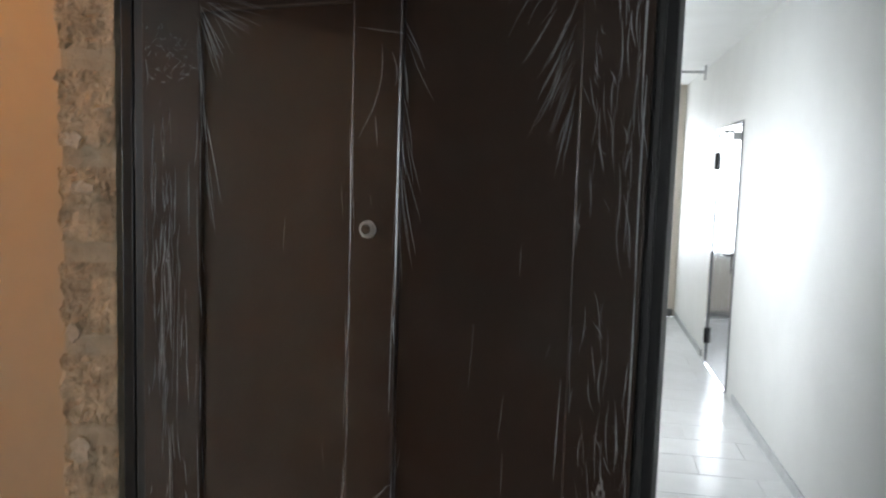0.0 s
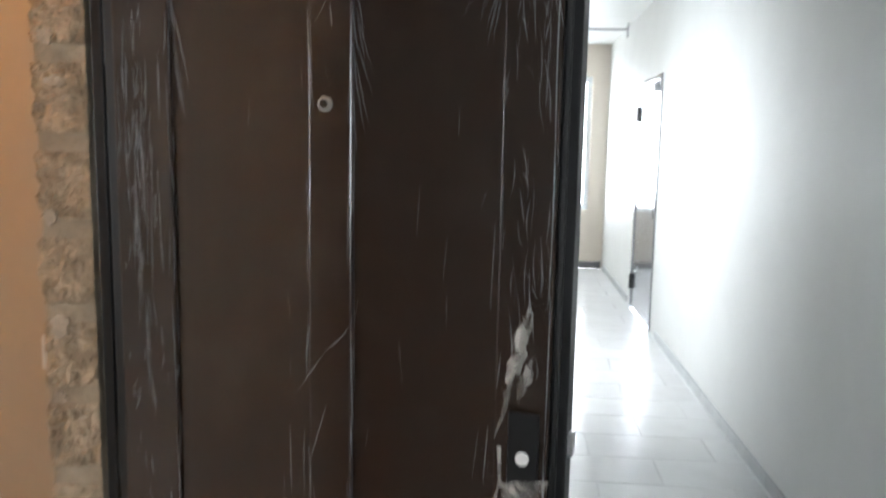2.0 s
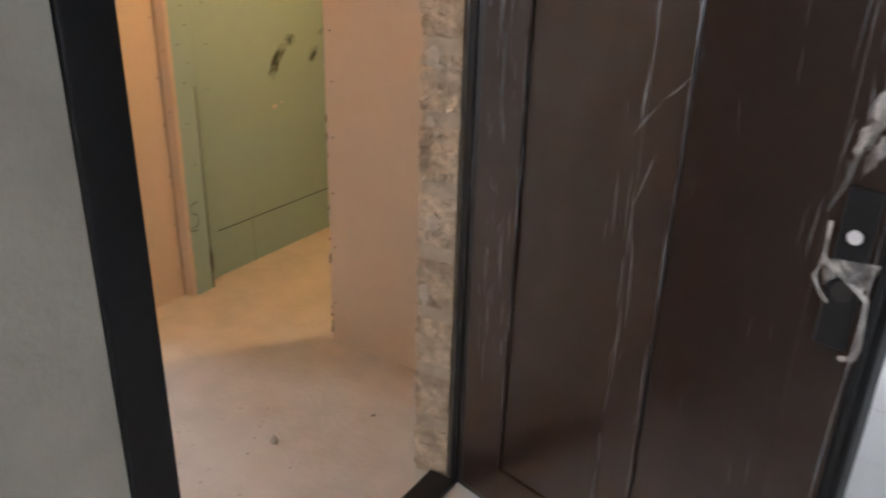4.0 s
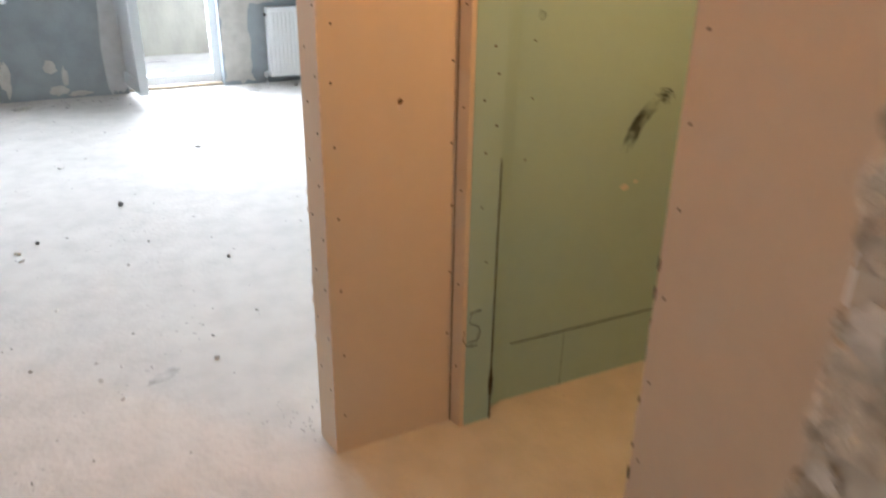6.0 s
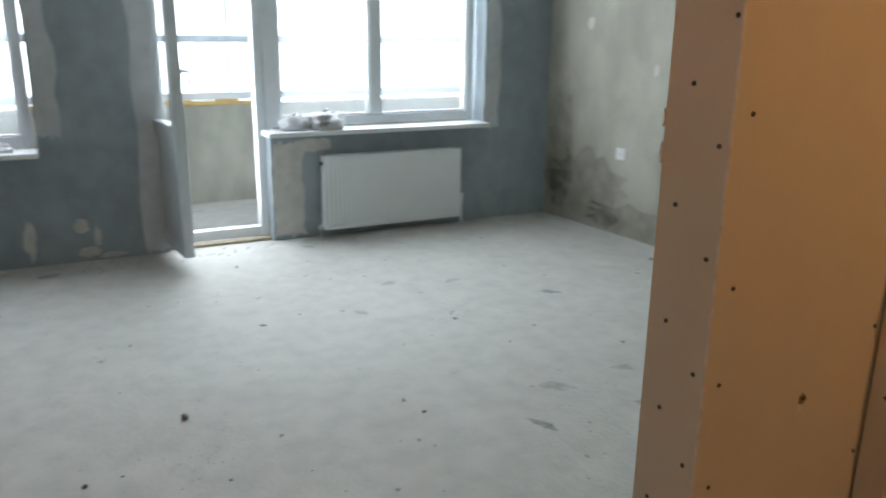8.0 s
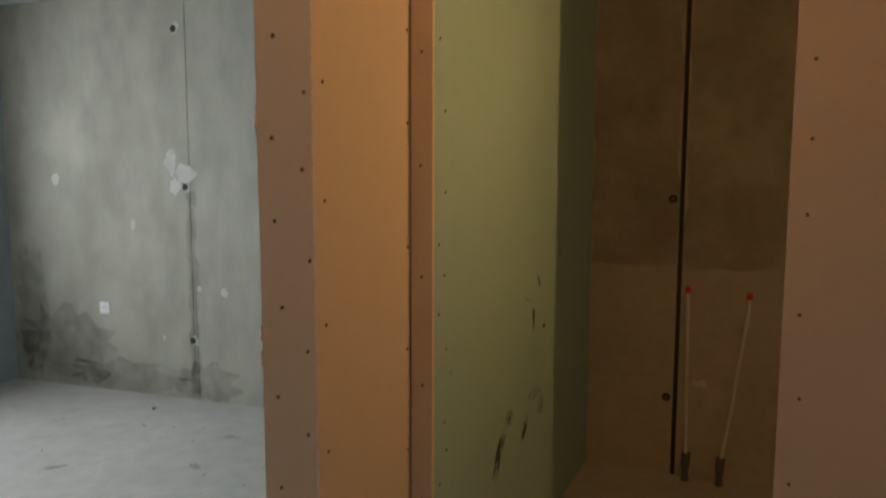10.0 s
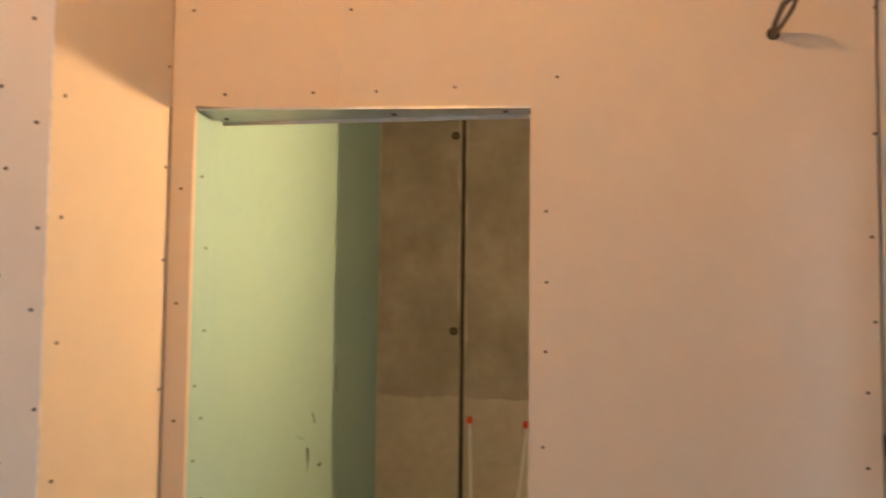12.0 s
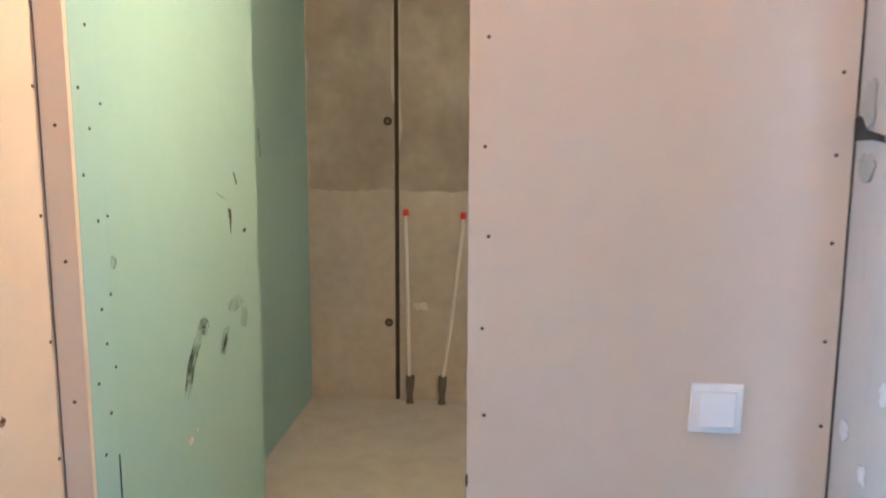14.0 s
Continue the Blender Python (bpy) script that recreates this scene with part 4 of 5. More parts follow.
def build_screws():
    r = random.Random(5)
    rows = []
    for x, z in ((-1.541, 1.81), (-1.540, 1.678), (-1.541, 1.55), (-1.545, 1.376), (-1.538, 1.228), (-1.547, 1.071), (-1.542, 0.918), (-1.546, 0.74), (-1.552, 0.55), (-1.549, 0.36), (-1.553, 0.15), (-1.522, 2.063), (-1.716, 2.05), (-1.871, 2.047), (-1.925, 2.212), (-1.925, 2.46)):
        rows.append(("f", x, z))
    for x, z in ((-0.968, 2.168), (-0.972, 1.943), (-0.980, 1.762), (-0.977, 1.615), (-0.991, 1.493), (-0.993, 1.365), (-0.989, 1.225), (-0.988, 1.063), (-0.984, 0.919), (-0.986, 0.74), (-0.988, 0.55), (-0.985, 0.3)):
        rows.append(("f", x, z))
    for x, z in ((-2.222, 2.20), (-2.16, 2.036), (-1.995, 2.045), (-2.225, 2.45), (-2.236, 1.85), (-2.238, 1.63), (-2.236, 1.408), (-2.234, 1.185), (-2.235, 0.943), (-2.236, 0.728), (-2.236, 0.46), (-2.236, 0.2)):
        rows.append(("s", x, z))
    for x, z in ((-2.284, 2.058), (-2.274, 1.901), (-2.266, 1.744), (-2.271, 1.624), (-2.260, 1.48), (-2.266, 1.332), (-2.267, 1.193), (-2.268, 1.039), (-2.269, 0.907), (-2.275, 0.777), (-2.268, 0.64), (-2.27, 0.5), (-2.265, 0.36), (-2.268, 0.2), (-2.28, 2.22), (-2.282, 2.4)):
        rows.append(("e", x, z))
    for x, z in ((-2.329, 1.955), (-2.317, 1.832), (-2.322, 1.674), (-2.320, 1.542), (-2.310, 1.402), (-2.320, 1.252), (-2.317, 1.097), (-2.314, 0.973), (-2.320, 0.832), (-2.322, 0.69), (-2.316, 0.54), (-2.322, 0.4), (-2.318, 0.25), (-2.328, 2.12), (-2.33, 2.28)):
        rows.append(("e", x, z))
    for k, z in enumerate((2.16, 1.949, 1.763, 1.574, 1.37, 1.155, 1.025, 0.875, 0.695, 0.50, 0.31, 0.12)):
        rows.append(("p", 1.342 + r.uniform(-0.003, 0.003), z))
    for k, z in enumerate((2.084, 1.889, 1.712, 1.469, 1.263, 1.053, 0.849, 0.681, 0.49, 0.3)):
        rows.append(("p", 1.650 + r.uniform(-0.003, 0.003), z))
    for y, z in ((1.743, 1.575), (1.708, 1.47), (1.738, 1.403), (1.708, 1.326), (1.748, 1.244), (1.741, 1.088), (1.753, 1.022), (1.715, 0.96), (1.753, 0.893), (1.725, 0.825), (1.72, 0.68), (1.74, 0.52), (1.74, 1.74), (1.712, 1.88)):
        rows.append(("g", y, z))
    for y, z in ((1.895, 1.236), (1.889, 1.083), (1.892, 0.935), (1.881, 0.77), (1.893, 1.45), (1.89, 1.66)):
        rows.append(("w", y, z))
    proto = None
    for kind, a, z in rows:
        if kind == "f":
            m = pose(a, 1.7395, z)
        elif kind == "e":
            m = pose(a, 1.2975 + (a + 2.345 - lean(z)) * 0.147, z, 0, 0, 8.4)
        elif kind == "s":
            m = pose(a, 1.6625 + (a + 2.2575) * 0.243, z, 0, 0, 13.6)
        elif kind == "g":
            m = pose(-2.2153 - (a - 1.6875) * 0.037, a, z, 0, 0, 90)
        elif kind == "w":
            m = pose(-2.2796, a, z, 0, 0, 90)
        else:
            m = pose(face_x(a, z) + 0.0006, a, z, 0, 0, 91.4)
        if proto is None:
            proto = thing("drywall_screw", "small black drywall screw sunk in plasterboard", "screw", group="drywall screws")
            part("head", rod(bmesh.new(), (0, 0.002, 0), (0, -0.0006, 0), 0.0037, 0.0031, sides=10), SCREW, proto)
            part("slot", boxes((-0.0028, 0.0028, -0.0012, -0.0005, -0.0006, 0.0006), (-0.0006, 0.0006, -0.00115, -0.0005, -0.0028, 0.0028)), HOLE, proto)
            proto.matrix_basis = m
        else:
            copy_thing(proto, m)


build_screws()


def build_hall_details():
    # loop of cable out of the wall
    c = thing("cable_loop", "bent dark cable end sticking out of the pink wall", "cable", (-1.138, 1.74, 2.128))
    pts = [(0.0, 0.0, 0.0), (-0.004, -0.03, 0.008), (0.0, -0.07, 0.028), (0.014, -0.105, 0.036), (0.03, -0.125, 0.026)]
    part("sheath", tube(pts, 0.0055), CABLE, c)
    part("wire", tube([(0.014, -0.105, 0.034), (0.012, -0.09, 0.016), (0.006, -0.05, 0.004), (0.0, 0.0, -0.006)], 0.004), CABLE, c)
    part("cable_hole", rod(bmesh.new(), (0, 0.001, 0), (0, -0.0015, 0), 0.012, sides=12), HOLE, c)
    # drilled hole in the partition
    h = thing("drilled_hole", "ragged drilled hole with torn paper in the partition", "hole", (face_x(1.508, 0.967), 1.508, 0.967))
    m = Matrix(((0, 0, 1, 0), (1, 0, 0, 0), (0, 1, 0, 0), (0, 0, 0, 1)))
    part("torn_paper", slab_patch(splotch(0.001, -0.011, 0.0075, 0.009, 61), 0.0012, m), PAPER, h)
    part("hollow", slab_patch(splotch(0, 0, 0.0072, 0.0075, 62, wild=0.3), 0.0018, m), TORN_BOARD, h)
    part("core", slab_patch(splotch(0.001, 0.002, 0.0038, 0.0035, 63, wild=0.3), 0.0024, m), HOLE, h)
    # steel profile under the opening's head
    p = thing("steel_profile", "galvanised steel profile under the head of the bathroom opening", "profile", (0, 0, 2.012))
    part("web", prism([(-2.214, 1.684), (-1.573, 1.741), (-1.573, 1.798), (-2.214, 1.798)], -0.006, -0.001), STEEL, p)
    part("flange", boxes((-2.214, -1.573, 1.794, 1.798, -0.013, -0.006)), STEEL, p)
    for x in (-2.19, -1.84, -1.62):
        part("rivet", rod(bmesh.new(), (x, 1.76, -0.006), (x, 1.76, -0.009), 0.005, sides=8), SCREW, p)
    # broken corner with a dark gap in the concrete
    g = thing("wall_gap", "dark broken gap where pink board meets concrete", "gap", (-0.9675, 1.737, 1.40))
    g.rotation_euler = (0, 0, radians(5.1))
    mg = Matrix(((0, 0, -1, 0), (1, 0, 0, 0), (0, 1, 0, 0), (0, 0, 0, 1)))
    part("hollow", slab_patch([(-0.085, -0.014), (-0.05, -0.01), (0.0, -0.012), (0.002, 0.022), (-0.012, 0.026), (-0.035, 0.004), (-0.08, -0.004)], 0.002, mg), HOLE, g)
    part("rough_concrete", slab_patch(splotch(-0.035, 0.045, 0.022, 0.035, 64), 0.001, mg), CONCRETE, g)
    part("rough_concrete", slab_patch(splotch(-0.04, -0.05, 0.022, 0.022, 65), 0.001, mg), CONCRETE, g)
    part("joint", boxes((-0.0005, 0.001, -0.001, 0.0035, -1.4, 1.25)), HOLE, g)
    for i, (y, z) in enumerate(((1.70, 0.93), (1.64, 0.88), (1.60, 1.02), (1.68, 0.70), (1.62, 0.55), (1.66, 1.95), (1.58, 0.75))):
        tagged(part("filler_patch", slab_patch(splotch(y, z, 0.012, 0.016, 70 + i), 0.002, NIB), CREAM_PLASTER), "white filler dab on bare concrete", "plaster patch", "plaster patches")
    for i, (y, z, a, b) in enumerate(((1.495, 1.09, 0.022, 0.055), (1.50, 0.975, 0.03, 0.05), (1.54, 0.945, 0.022, 0.02), (1.523, 1.24, 0.005, 0.03), (1.506, 1.368, 0.005, 0.03), (1.60, 1.34, 0.004, 0.018))):
        tagged(part("filler_patch", slab_patch(splotch(y, z, a, b, 170 + i), 0.0025, NIB), SWITCH), "white plaster splash on bare concrete", "plaster patch", "plaster patches")
    # torn paper edge of the bathroom opening and its dark chips
    r = random.Random(8)
    e = thing("board_edge", "chipped paper edge of the bathroom opening", "board edge", (-1.5715, 1.74, 0))
    for k in range(16):
        z = 0.02 + 0.78 * r.random() ** 1.4
        part("chip", slab_patch(splotch(0.0005, z, r.uniform(0.002, 0.004), r.uniform(0.004, 0.018), 80 + k), 0.0015, Matrix(((1, 0, 0, 0), (0, 0, -1, 0), (0, 1, 0, 0), (0, 0, 0, 1)))), HOLE if k % 3 else PAPER, e)
    for k in range(9):
        z = r.uniform(0.3, 2.3)
        part("chip", slab_patch(splotch(-0.7745 + lean(z), z, 0.003, r.uniform(0.006, 0.015), 120 + k), 0.0018, Matrix(((1, 0, 0, 0), (0, 0, -1, -0.443), (0, 1, 0, 0), (0, 0, 0, 1)))), PAPER, e)
    # pale paper arris of the partition
    bm = boxes((-2.2515, -2.2485, 1.3105, 1.3145, 0.0, H))
    for v in bm.verts:
        v.co.x += lean(v.co.z)
    tagged(part("corner_bead", bm, PAPER), "pale paper arris of the partition corner", "corner bead")
    tagged(part("board_joint", boxes((-2.2584, -2.2568, 1.6612, 1.6632, 0.0, 2.01)), CABLE), "dark open joint between two plasterboards", "joint")


build_hall_details()


def mark(outline, m, mat, label, category="smudge", group="smudges", depth=0.001):
    tagged(part(category, slab_patch(outline, depth, m), mat), label, category, group)


def smear(way, wide, n, seed, mat, label):
    """A wiped smear: thin overlapping streaks along a bent line."""
    rng = random.Random(seed)
    ob = thing("smudge", label, "smudge", group="smudges")
    for k in range(n):
        whole = bmesh.new()
        off = wide * (2 * (k + 0.5) / n - 1) + rng.uniform(-0.2, 0.2) * wide
        a, b = rng.uniform(0, 0.25), rng.uniform(0.7, 1.0)
        half = wide * rng.uniform(0.15, 0.36)
        left, right = [], []
        for i in range(13):
            s = a + (b - a) * i / 12
            f = s * (len(way) - 1)
            j = min(int(f), len(way) - 2)
            p, q = Vector(way[j]), Vector(way[j + 1])
            at = p.lerp(q, f - j)
            d = (q - p).normalized()
            side = Vector((-d.y, d.x))
            w = half * math.sin(math.pi * (0.04 + 0.92 * i / 12)) * rng.uniform(0.75, 1.25)
            left.append(at + side * (off + w))
            right.append(at + side * (off - w))
        strip_lo = [whole.verts.new(ON_GREEN @ Vector((c.x, c.y, 0.0006 + 0.00015 * k))) for c in left]
        strip_hi = [whole.verts.new(ON_GREEN @ Vector((c.x, c.y, 0.0006 + 0.00015 * k))) for c in right]
        for i in range(12):
            whole.faces.new((strip_lo[i], strip_lo[i + 1], strip_hi[i + 1], strip_hi[i]))
        part("streak", whole, mat, ob)


def build_bath_marks():
    G = ON_GREEN
    smear([(2.295, 0.915), (2.345, 0.905), (2.362, 0.875)], 0.020, 6, 301, SMUDGE, "dark smudge on the green plasterboard")
    smear([(2.330, 0.905), (2.285, 0.875), (2.245, 0.83), (2.225, 0.785), (2.208, 0.742)], 0.020, 8, 302, SMUDGE, "dark curved smear on the green plasterboard")
    smear([(2.512, 0.892), (2.488, 0.845), (2.462, 0.812), (2.442, 0.80)], 0.018, 7, 303, SMUDGE, "dark smear on the green plasterboard")
    mark(splotch(2.632, 0.86, 0.028, 0.035, 207), G, FAINT, "faint dark smear on the green plasterboard")
    mark(splotch(2.57, 0.915, 0.06, 0.018, 208), G, FAINT, "faint dark smear on the green plasterboard", depth=0.0007)
    mark([(2.538, 1.19), (2.556, 1.186), (2.562, 1.165), (2.552, 1.115), (2.546, 1.16)], G, PENCIL, "thin black scratch on the green plasterboard")
    mark([(2.585, 1.287), (2.595, 1.283), (2.616, 1.25), (2.608, 1.25)], G, PENCIL, "thin black scratch on the green plasterboard")
    mark([(2.452, 1.243), (2.488, 1.229), (2.526, 1.217), (2.524, 1.213), (2.486, 1.223), (2.452, 1.237)], G, FAINT, "faint curved scratch on the green plasterboard")
    mark([(2.81, 1.41), (2.818, 1.41), (2.834, 1.32), (2.826, 1.32)], G, SMUDGE, "thin dark scratch on the green plasterboard")
    mark(splotch(2.663, 1.114, 0.014, 0.006, 203), G, PENCIL, "small black dab on the green plasterboard")
    mark(splotch(1.905, 1.145, 0.012, 0.012, 204), G, SMUDGE, "small dark dab on the green plasterboard")
    mark(splotch(2.228, 0.642, 0.014, 0.009, 205), G, CREAM_PLASTER, "white filler dab on the green plasterboard", "plaster_dab", "plaster dabs")
    mark(splotch(2.268, 0.655, 0.006, 0.005, 206), G, CREAM_PLASTER, "white filler dab on the green plasterboard", "plaster_dab", "plaster dabs")
    tagged(part("board_joint", boxes((-2.2805, -2.2785, 1.87, 2.784, 0.1955, 0.199)), PENCIL), "thin dark joint low on the green plasterboard", "joint")
    tagged(part("board_joint", boxes((-2.2805, -2.2787, 2.06, 2.063, 0.0, 0.195)), SMUDGE), "thin dark joint low on the green plasterboard", "joint")
    # jagged gap behind the lining
    r = random.Random(12)
    wide = [0.0015 + 0.003 * r.random() * (1.3 - k / 24) + (0.010 if 0.09 < 0.035 * k < 0.17 else 0) for k in range(24)]
    outline = [(1.772 - wide[k] * 0.5, 0.035 * k) for k in range(24)] + [(1.773 + wide[k] * 0.6, 0.035 * k) for k in reversed(range(24))]
    mark(outline, Matrix.Translation((0.0615, 0, 0)) @ G, HOLE, "jagged dark gap in the green lining", "gap", "", 0.0012)
    # marker scribble on the lining
    s = thing("marker_scribble", "black marker scribble on the green lining", "scribble", (-2.2155, 1.711, 0.328))
    part("stroke", tube([(0, 0.02, 0.05), (0, -0.012, 0.045), (0, -0.014, 0.012), (0, 0.012, 0.0), (0, 0.02, -0.02), (0, 0.008, -0.045), (0, -0.018, -0.05)], 0.0016, 5), PENCIL, s)
    part("stroke", tube([(0, -0.03, -0.01), (0, -0.036, -0.035), (0, -0.02, -0.06), (0, 0.01, -0.062)], 0.0016, 5), PENCIL, s)


build_bath_marks()


def build_scuffs():
    """Faint scuffs on the screed."""
    r = random.Random(51)
    flat = Matrix(((1, 0, 0, 0), (0, 1, 0, 0), (0, 0, 1, 0), (0, 0, 0, 1)))
    for k in range(22):
        x, y = r.uniform(-5.8, -2.7), r.uniform(0.9, 3.9)
        a = r.uniform(0.02, 0.07)
        turn = pose(x, y, 0.0004 + 0.0001 * k, 0, 0, r.uniform(0, 180))
        mark(splotch(0, 0, a, a * r.uniform(0.2, 0.6), 500 + k, wild=0.4), turn, FAINT if k % 3 else SMUDGE_LIGHT, "faint dark scuff on the concrete screed", "scuff", "scuffs", 0.0005)


build_scuffs()


def build_pipes():
    for x, x2, z in ((-2.029, -2.011, 0.99), (-1.738, -1.843, 0.977)):
        p = thing("water_pipe", "white plastic water pipe with a red cap", "pipe", (x, 4.335, 0), "water pipes")
        part("tube", tube([(x2 - x, 0.0, 0.10), (0.6 * (x2 - x), 0.0, 0.40), (0.0, 0.0, z - 0.05), (0.0, 0.0, z)], 0.0095, 10), PIPE, p)
        part("cap", rod(bmesh.new(), (0, 0, z - 0.005), (0, -0.004, z + 0.025), 0.017, 0.014, sides=14), RED, p, "red plastic cap")
        part("elbow", rod(bmesh.new(), (0, 0.0, z), (0, 0.034, z), 0.012), PIPE, p)
        part("insulation", tube([(x2 - x, 0, 0.0), (x2 - x, 0, 0.08), (x2 - x + 0.003, 0, 0.145)], 0.022, 10), FOAMTUBE, p, "grey foam pipe sleeve")
    for z in (0.419, 1.455, 2.499):
        h = thing("tie_hole", "dark round formwork hole in the concrete wall", "hole", (-2.124, 4.37, z), "formwork holes")
        part("hollow", rod(bmesh.new(), (0, 0.01, 0), (0, -0.003, 0), 0.022, sides=14), HOLE, h)
        part("plug", rod(bmesh.new(), (0, -0.003, 0), (0, -0.005, 0), 0.010, sides=12), SCREW, h)
    for i, (x, z, a, b) in enumerate(((-1.957, 0.51, 0.035, 0.022),)):
        tagged(part("filler_patch", slab_patch(splotch(x, z, a, b, 90 + i), 0.002, ON_BACK), CREAM_PLASTER), "pale filler dab on bare concrete", "plaster patch", "plaster patches")
    part("upper_pour", slab_patch(ragged(-2.535, -2.1, 1.11, 2.74, 0.012, 93, 16), 0.0006, ON_BACK), UPPER_POUR, bath_back, "darker upper pour")
    part("upper_pour", slab_patch(ragged(-2.06, -1.0, 1.11, 2.74, 0.012, 94, 16), 0.0006, ON_BACK), UPPER_POUR, bath_back, "darker upper pour")


build_pipes()
tagged(part("wall_joint", boxes((-2.0918, -2.0682, 4.383, 4.3946, 0.0, H)), HOLE), "dark open joint running up the concrete bathroom wall", "joint")


def build_bulb(name, at, top):
    b = thing(name, "bare warm lit bulb hanging from a short cable", "bulb", at, "bare bulbs")
    bm = bmesh.new()
    bmesh.ops.create_uvsphere(bm, u_segments=16, v_segments=10, radius=0.028, matrix=Matrix.Translation((0, 0, 0.06)))
    part("bulb", bm, BULB, b)
    part("socket", rod(bmesh.new(), (0, 0, 0.085), (0, 0, 0.125), 0.018), BLACK, b)
    part("cable", tube([(0, 0, 0.125), (0.004, 0, (top - at[2]) * 0.6), (0, 0, top - at[2])], 0.004), CABLE, b)


build_bulb("ceiling_bulb", HALL_BULB, H)
build_bulb("bath_bulb", BATH_BULB, H)


# ---- rubble on the floors ----


def pebble(seed, a, b, c, rough=0.3):
    bm = bmesh.new()
    bmesh.ops.create_icosphere(bm, subdivisions=2, radius=1)
    for v in bm.verts:
        k = 1 + rough * noise.noise(v.co * 1.6 + Vector((seed * 7.3, 0, 0)))
        v.co = Vector((v.co.x * a, v.co.y * b, max(v.co.z, -0.5) * c + 0.5 * c)) * k
        v.co.z = max(v.co.z, 0)
    return bm


def build_rubble():
    rows = (
        (-4.448, 0.944, 0.0193, 0.0121, 0.014, DARK_CRUMB, "dark lump of mortar on the screed floor"),
        (-5.176, 0.7, 0.0193, 0.0385, 0.0056, RUBBLE, "pale flat chip of plaster on the screed floor"),
        (-5.28, 1.457, 0.011, 0.0193, 0.0042, DARK_CRUMB, "thin dark chip on the screed floor"),
        (-5.71, 1.536, 0.011, 0.0275, 0.0035, RUBBLE, "pale flat chip of plaster on the screed floor"),
        (-3.648, 1.302, 0.0077, 0.0066, 0.007, DARK_CRUMB, "small dark crumb on the screed floor"),
        (-2.871, 1.105, 0.0077, 0.0088, 0.0084, RUBBLE, "small white chip on the screed floor"),
        (-5.372, 4.059, 0.0099, 0.0165, 0.0084, DARK_CRUMB, "dark lump of mortar on the screed floor"),
        (-4.02, 0.5, 0.0099, 0.0143, 0.0084, RUBBLE, "small white chip on the screed floor"),
        (-3.94, 0.515, 0.0099, 0.0165, 0.0056, RUBBLE, "small white chip on the screed floor"),
        (-4.108, 0.576, 0.0099, 0.0077, 0.0084, DARK_CRUMB, "small dark crumb on the screed floor"),
        (-6.6, 0.5, 0.0165, 0.066, 0.021, RUBBLE, "broken piece of plaster beside the grey wall"),
        (-6.55, 0.78, 0.0165, 0.0275, 0.014, RUBBLE, "broken piece of plaster beside the grey wall"),
        (-6.72, 0.25, 0.022, 0.0495, 0.0245, RUBBLE, "broken piece of plaster beside the grey wall"),
        (-6.66, 2.45, 0.0165, 0.033, 0.021, RUBBLE, "lump of plaster under the radiator"),
        (-6.6, 2.1, 0.011, 0.0495, 0.0084, RUBBLE, "crumbled plaster under the sill"),
        (-6.65, 3.55, 0.0165, 0.0275, 0.014, RUBBLE, "lump of plaster beside the radiator"),
        (-4.963, 2.386, 0.011, 0.0165, 0.0021, DARK_CRUMB, "thin dark chip on the screed floor"),
        (-4.105, 1.802, 0.0077, 0.0099, 0.0042, DARK_CRUMB, "thin dark chip on the screed floor"),
        (-1.324, 1.189, 0.0099, 0.0143, 0.0168, RUBBLE, "chipped white block on the hall floor"),
        (-1.699, 0.966, 0.0044, 0.0044, 0.0056, DARK_CRUMB, "small dark crumb on the hall floor"),
        (-1.17, 1.455, 0.0077, 0.0066, 0.0021, DARK_CRUMB, "dark spot of mortar on the hall floor"),
    )
    for i, (x, y, a, b, c, mat, label) in enumerate(rows):
        ob = part("rubble_piece", pebble(i, a, b, c), mat)
        ob.location, ob.rotation_euler = (x, y, 0), (0, 0, i * 1.3)
        tagged(ob, label, "rubble", "rubble pieces")
    r = random.Random(21)
    bm = bmesh.new()
    for i in range(330):
        if i < 200:
            x, y = r.uniform(-6.7, -2.3), r.uniform(-0.6, 4.1)
        elif i < 310:
            x, y = -6.78 + abs(r.gauss(0, 0.12)), r.uniform(-0.5, 4.1)
        else:
            x, y = r.gauss(-2.42, 0.07), r.gauss(1.25, 0.05)
        if -2.37 < x < -2.2 and y > 1.28:
            continue
        s = r.choice((0.003, 0.004, 0.005, 0.008)) if i < 310 else 0.003
        n = 5
        pts = [(x + s * r.uniform(0.6, 1.3) * math.cos(2 * math.pi * k / n), y + s * r.uniform(0.6, 1.3) * math.sin(2 * math.pi * k / n)) for k in range(n)]
        lo = [bm.verts.new((u, v, 0)) for u, v in pts]
        top = bm.verts.new((x, y, s * r.uniform(0.5, 1.0)))
        for k in range(n):
            bm.faces.new((lo[k], lo[(k + 1) % n], top))
    tagged(part("crumbs", bm, DARK_CRUMB), "dark crumbs and grit scattered over the screed floor", "grit", kind="stuff")
    bm = bmesh.new()
    for i in range(260):
        if i < 140:
            x, y = -6.80 + abs(r.gauss(0, 0.09)), r.uniform(-0.5, 4.1)
        else:
            x, y = r.uniform(-6.7, -2.4), r.uniform(-0.6, 4.1)
        s = r.uniform(0.004, 0.014)
        n = 5
        pts = [(x + s * r.uniform(0.6, 1.3) * math.cos(2 * math.pi * k / n), y + s * r.uniform(0.6, 1.3) * math.sin(2 * math.pi * k / n)) for k in range(n)]
        lo = [bm.verts.new((u, v, 0)) for u, v in pts]
        top = bm.verts.new((x, y, s * r.uniform(0.5, 0.9)))
        for k in range(n):
            bm.faces.new((lo[k], lo[(k + 1) % n], top))
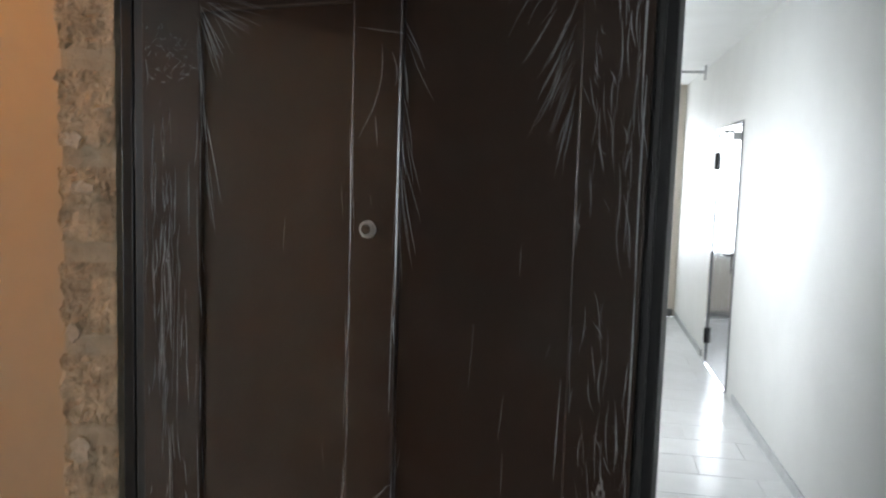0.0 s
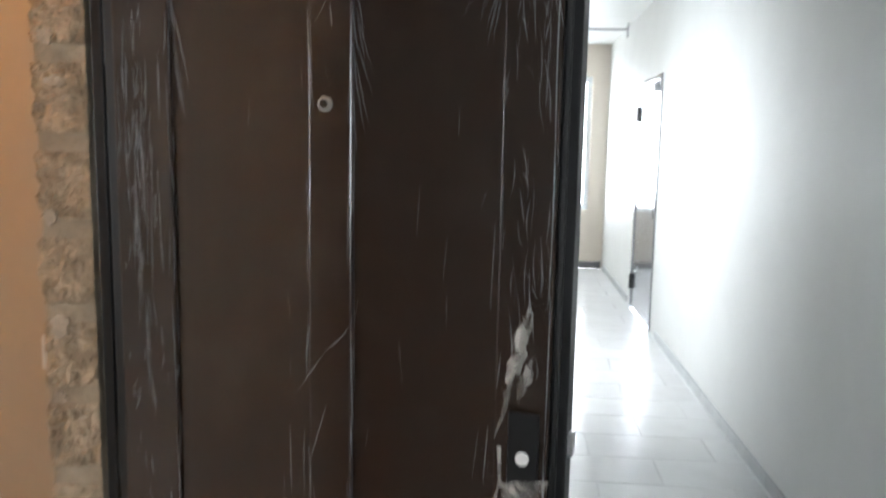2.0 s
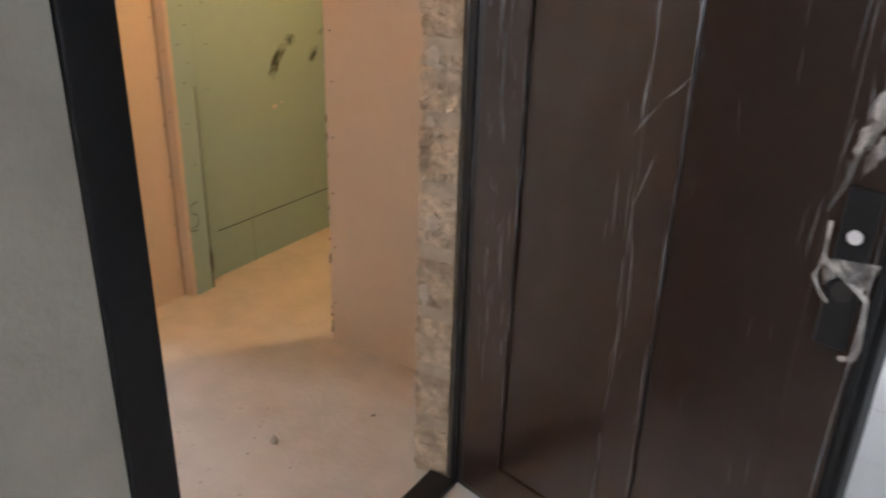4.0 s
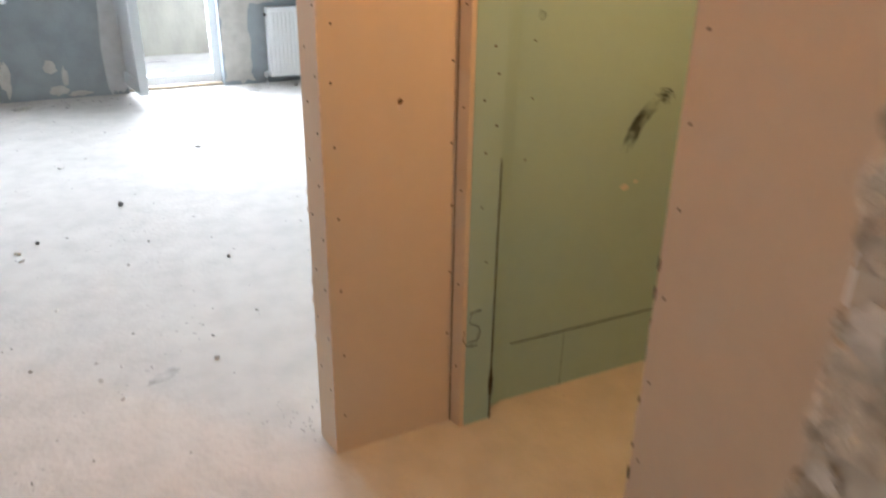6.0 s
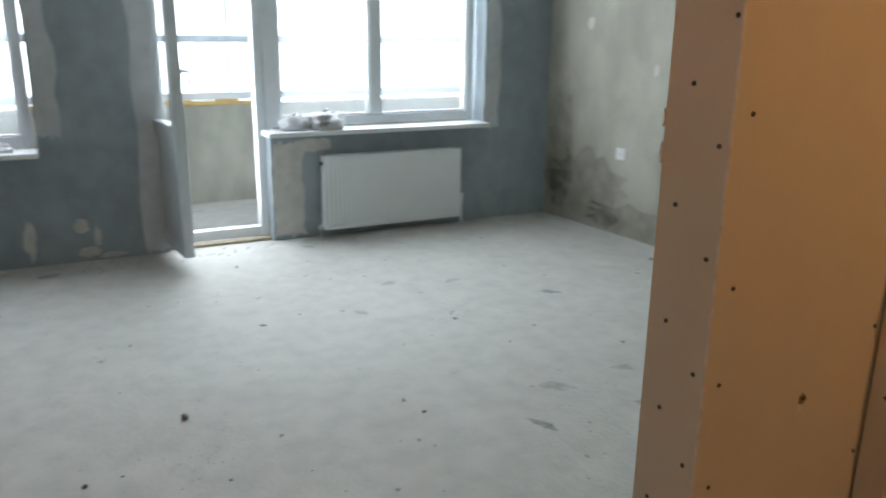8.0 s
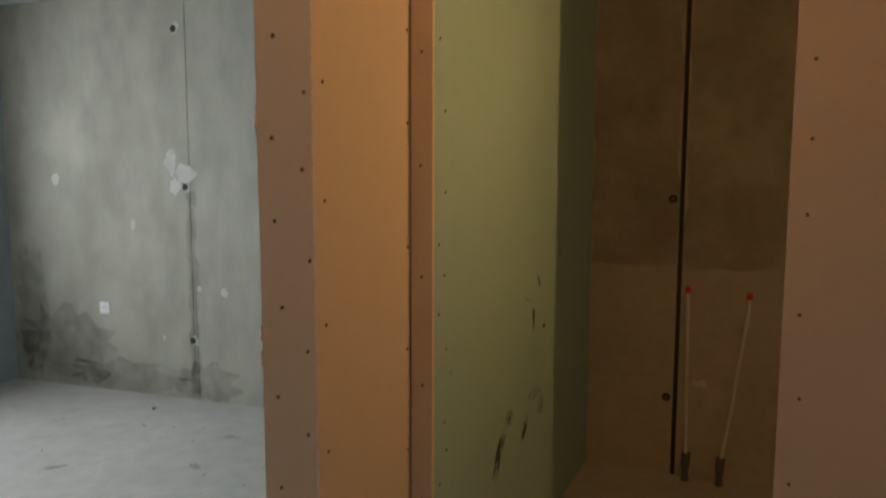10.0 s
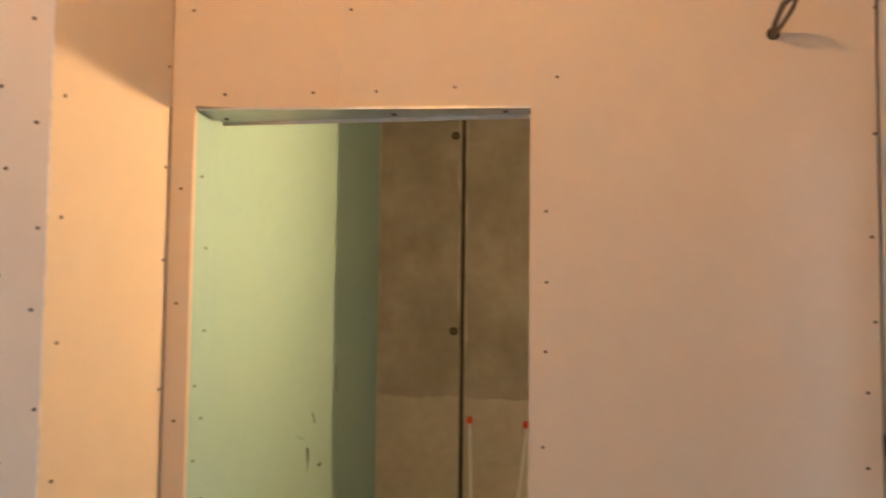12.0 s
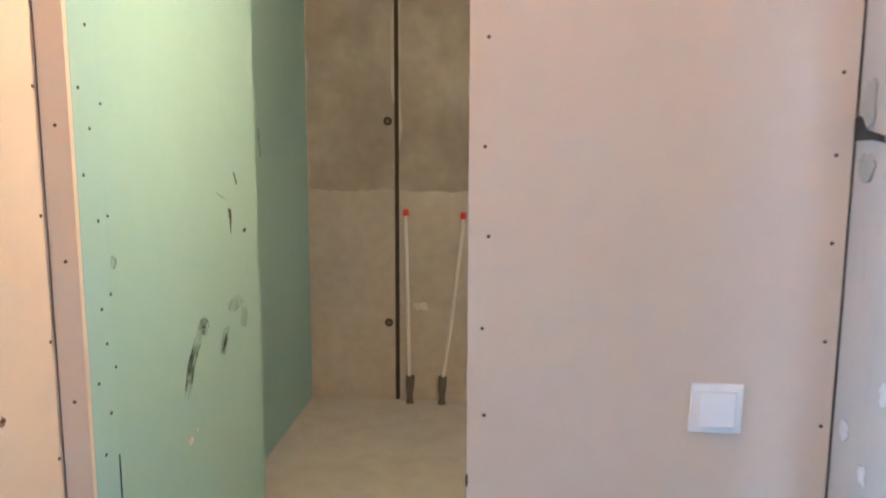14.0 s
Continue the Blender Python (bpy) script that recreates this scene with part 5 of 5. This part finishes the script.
    tagged(part("plaster_grit", bm, RUBBLE), "pale plaster grit scattered along the walls", "grit", kind="stuff")


build_rubble()


# ---- pieces of walls and floors ----


def build_blocks():
    """Rough blocks and mortar of the door opening's reveal."""
    pier = structure("wall_brick_reveal", prism([(-0.926, 1.330), (-0.836, 1.345), (-0.836, 1.397), (-0.926, 1.342)], 0, 2.0), MORTAR, "rough block reveal of the door opening", "wall")
    n = 40
    for i in range(12):
        z0 = 0.02 + 0.163 * i
        h = 0.128
        bm = bmesh.new()
        grid = []
        for a in range(n + 1):
            row = []
            for b in range(n + 1):
                u, v = a / n, b / n
                p = Vector((u * 6 + i * 3.1, v * 6, i * 1.7))
                crust = max(0.0, noise.noise(p * 0.55) + 0.15)
                d = 0.004 * noise.noise(p * 0.8) + 0.004 * crust * noise.noise(p * 1.7) + 0.0035 * crust * noise.noise(p * 2.9) - 0.008 * max(0.0, noise.noise(p * 1.3 + Vector((9, 4, 0))) - 0.38)
                edge = min(1.0, 16 * min(v, 1 - v))
                x = -0.930 + 0.095 * u - (1 - u) * (0.012 * noise.noise(Vector((v * 5 + i * 5, 3, 0))) + 0.006 * noise.noise(Vector((v * 19 + i * 5, 8, 0))))
                row.append(bm.verts.new((x, 1.3275 + 0.015 * u - (0.0015 + d) * edge, z0 + v * h + 0.004 * noise.noise(Vector((u * 4, i, 7))))))
            grid.append(row)
        for a in range(n):
            for b in range(n):
                bm.faces.new((grid[a][b], grid[a + 1][b], grid[a + 1][b + 1], grid[a][b + 1]))
        back = [bm.verts.new((x, 1.342, z)) for x, z in ((-0.930, z0), (-0.930, z0 + h))]
        for b in range(n):
            bm.faces.new((grid[0][b], grid[0][b + 1], back[1] if b + 1 > n / 2 else back[0])) if b != n // 2 else bm.faces.new((grid[0][b], grid[0][b + 1], back[1], back[0]))
        part("block", bm, BRICKM, pier)
    front = Matrix(((1, 0, 0, 0), (0.158, 0, -1, 1.466), (0, 1, 0, 0), (0, 0, 0, 1)))
    for k, (x, z, a, b) in enumerate(((-0.90, 1.66, 0.014, 0.012), (-0.885, 1.58, 0.018, 0.01), (-0.905, 1.33, 0.01, 0.016), (-0.895, 1.12, 0.016, 0.02), (-0.90, 0.98, 0.014, 0.012), (-0.885, 0.74, 0.016, 0.022), (-0.905, 0.55, 0.012, 0.03))):
        part("plaster_dab", slab_patch(splotch(x, z, a, b, 400 + k, wild=0.36), 0.0042, front), DAB, pier, "white plaster dab")


build_blocks()


def build_tiles():
    bed = structure("floor_corridor", boxes((-0.825, 1.12, -4.2, 9.66, -0.2, -0.004)), GROUT, "pale grey tiled corridor floor", "floor")
    meshes = {}
    y, row = -1.2, 0
    while y < 9.6:
        x = -0.825 - (0.3 if row % 2 else 0.0)
        while x < 1.12:
            a, b, d = max(x, -0.825) + 0.0015, min(x + 0.6, 1.12) - 0.0015, min(y + 0.3, 9.66) - 0.003
            key = (round(b - a, 3), round(d - y, 3))
            if b - a > 0.03:
                if key not in meshes:
                    ob = part("tile", boxes((0, key[0], 0, key[1], -0.004, 0.0), bevel=0.001), TILE, bed)
                    meshes[key] = ob.data
                else:
                    ob = new("tile", meshes[key])
                    ob.parent = bed
                ob.location = (a, y, 0)
            x += 0.6
        y += 0.3
        row += 1
    base = structure("baseboard", boxes((1.108, 1.12, -4.2, 6.24, 0.0, 0.012), (1.108, 1.12, 7.32, 9.66, 0.0, 0.012)), GROUT, "grey tile skirting of the corridor", "baseboard")
    y = -1.2
    while y < 9.6:
        if not 5.95 < y < 7.32:
            part("tile", boxes((1.109, 1.12, y + 0.002, min(y + 0.298, 9.655), 0.012, 0.075), bevel=0.001), SKIRT, base)
        y += 0.3
    end = structure("baseboard_end", boxes((-0.82, 1.10, 9.645, 9.66, 0.0, 0.09), bevel=0.002), material("dark_grey_skirting", (0.16, 0.16, 0.17), 0.5, grain=0.2), "dark grey skirting of the corridor end", "baseboard")


build_tiles()
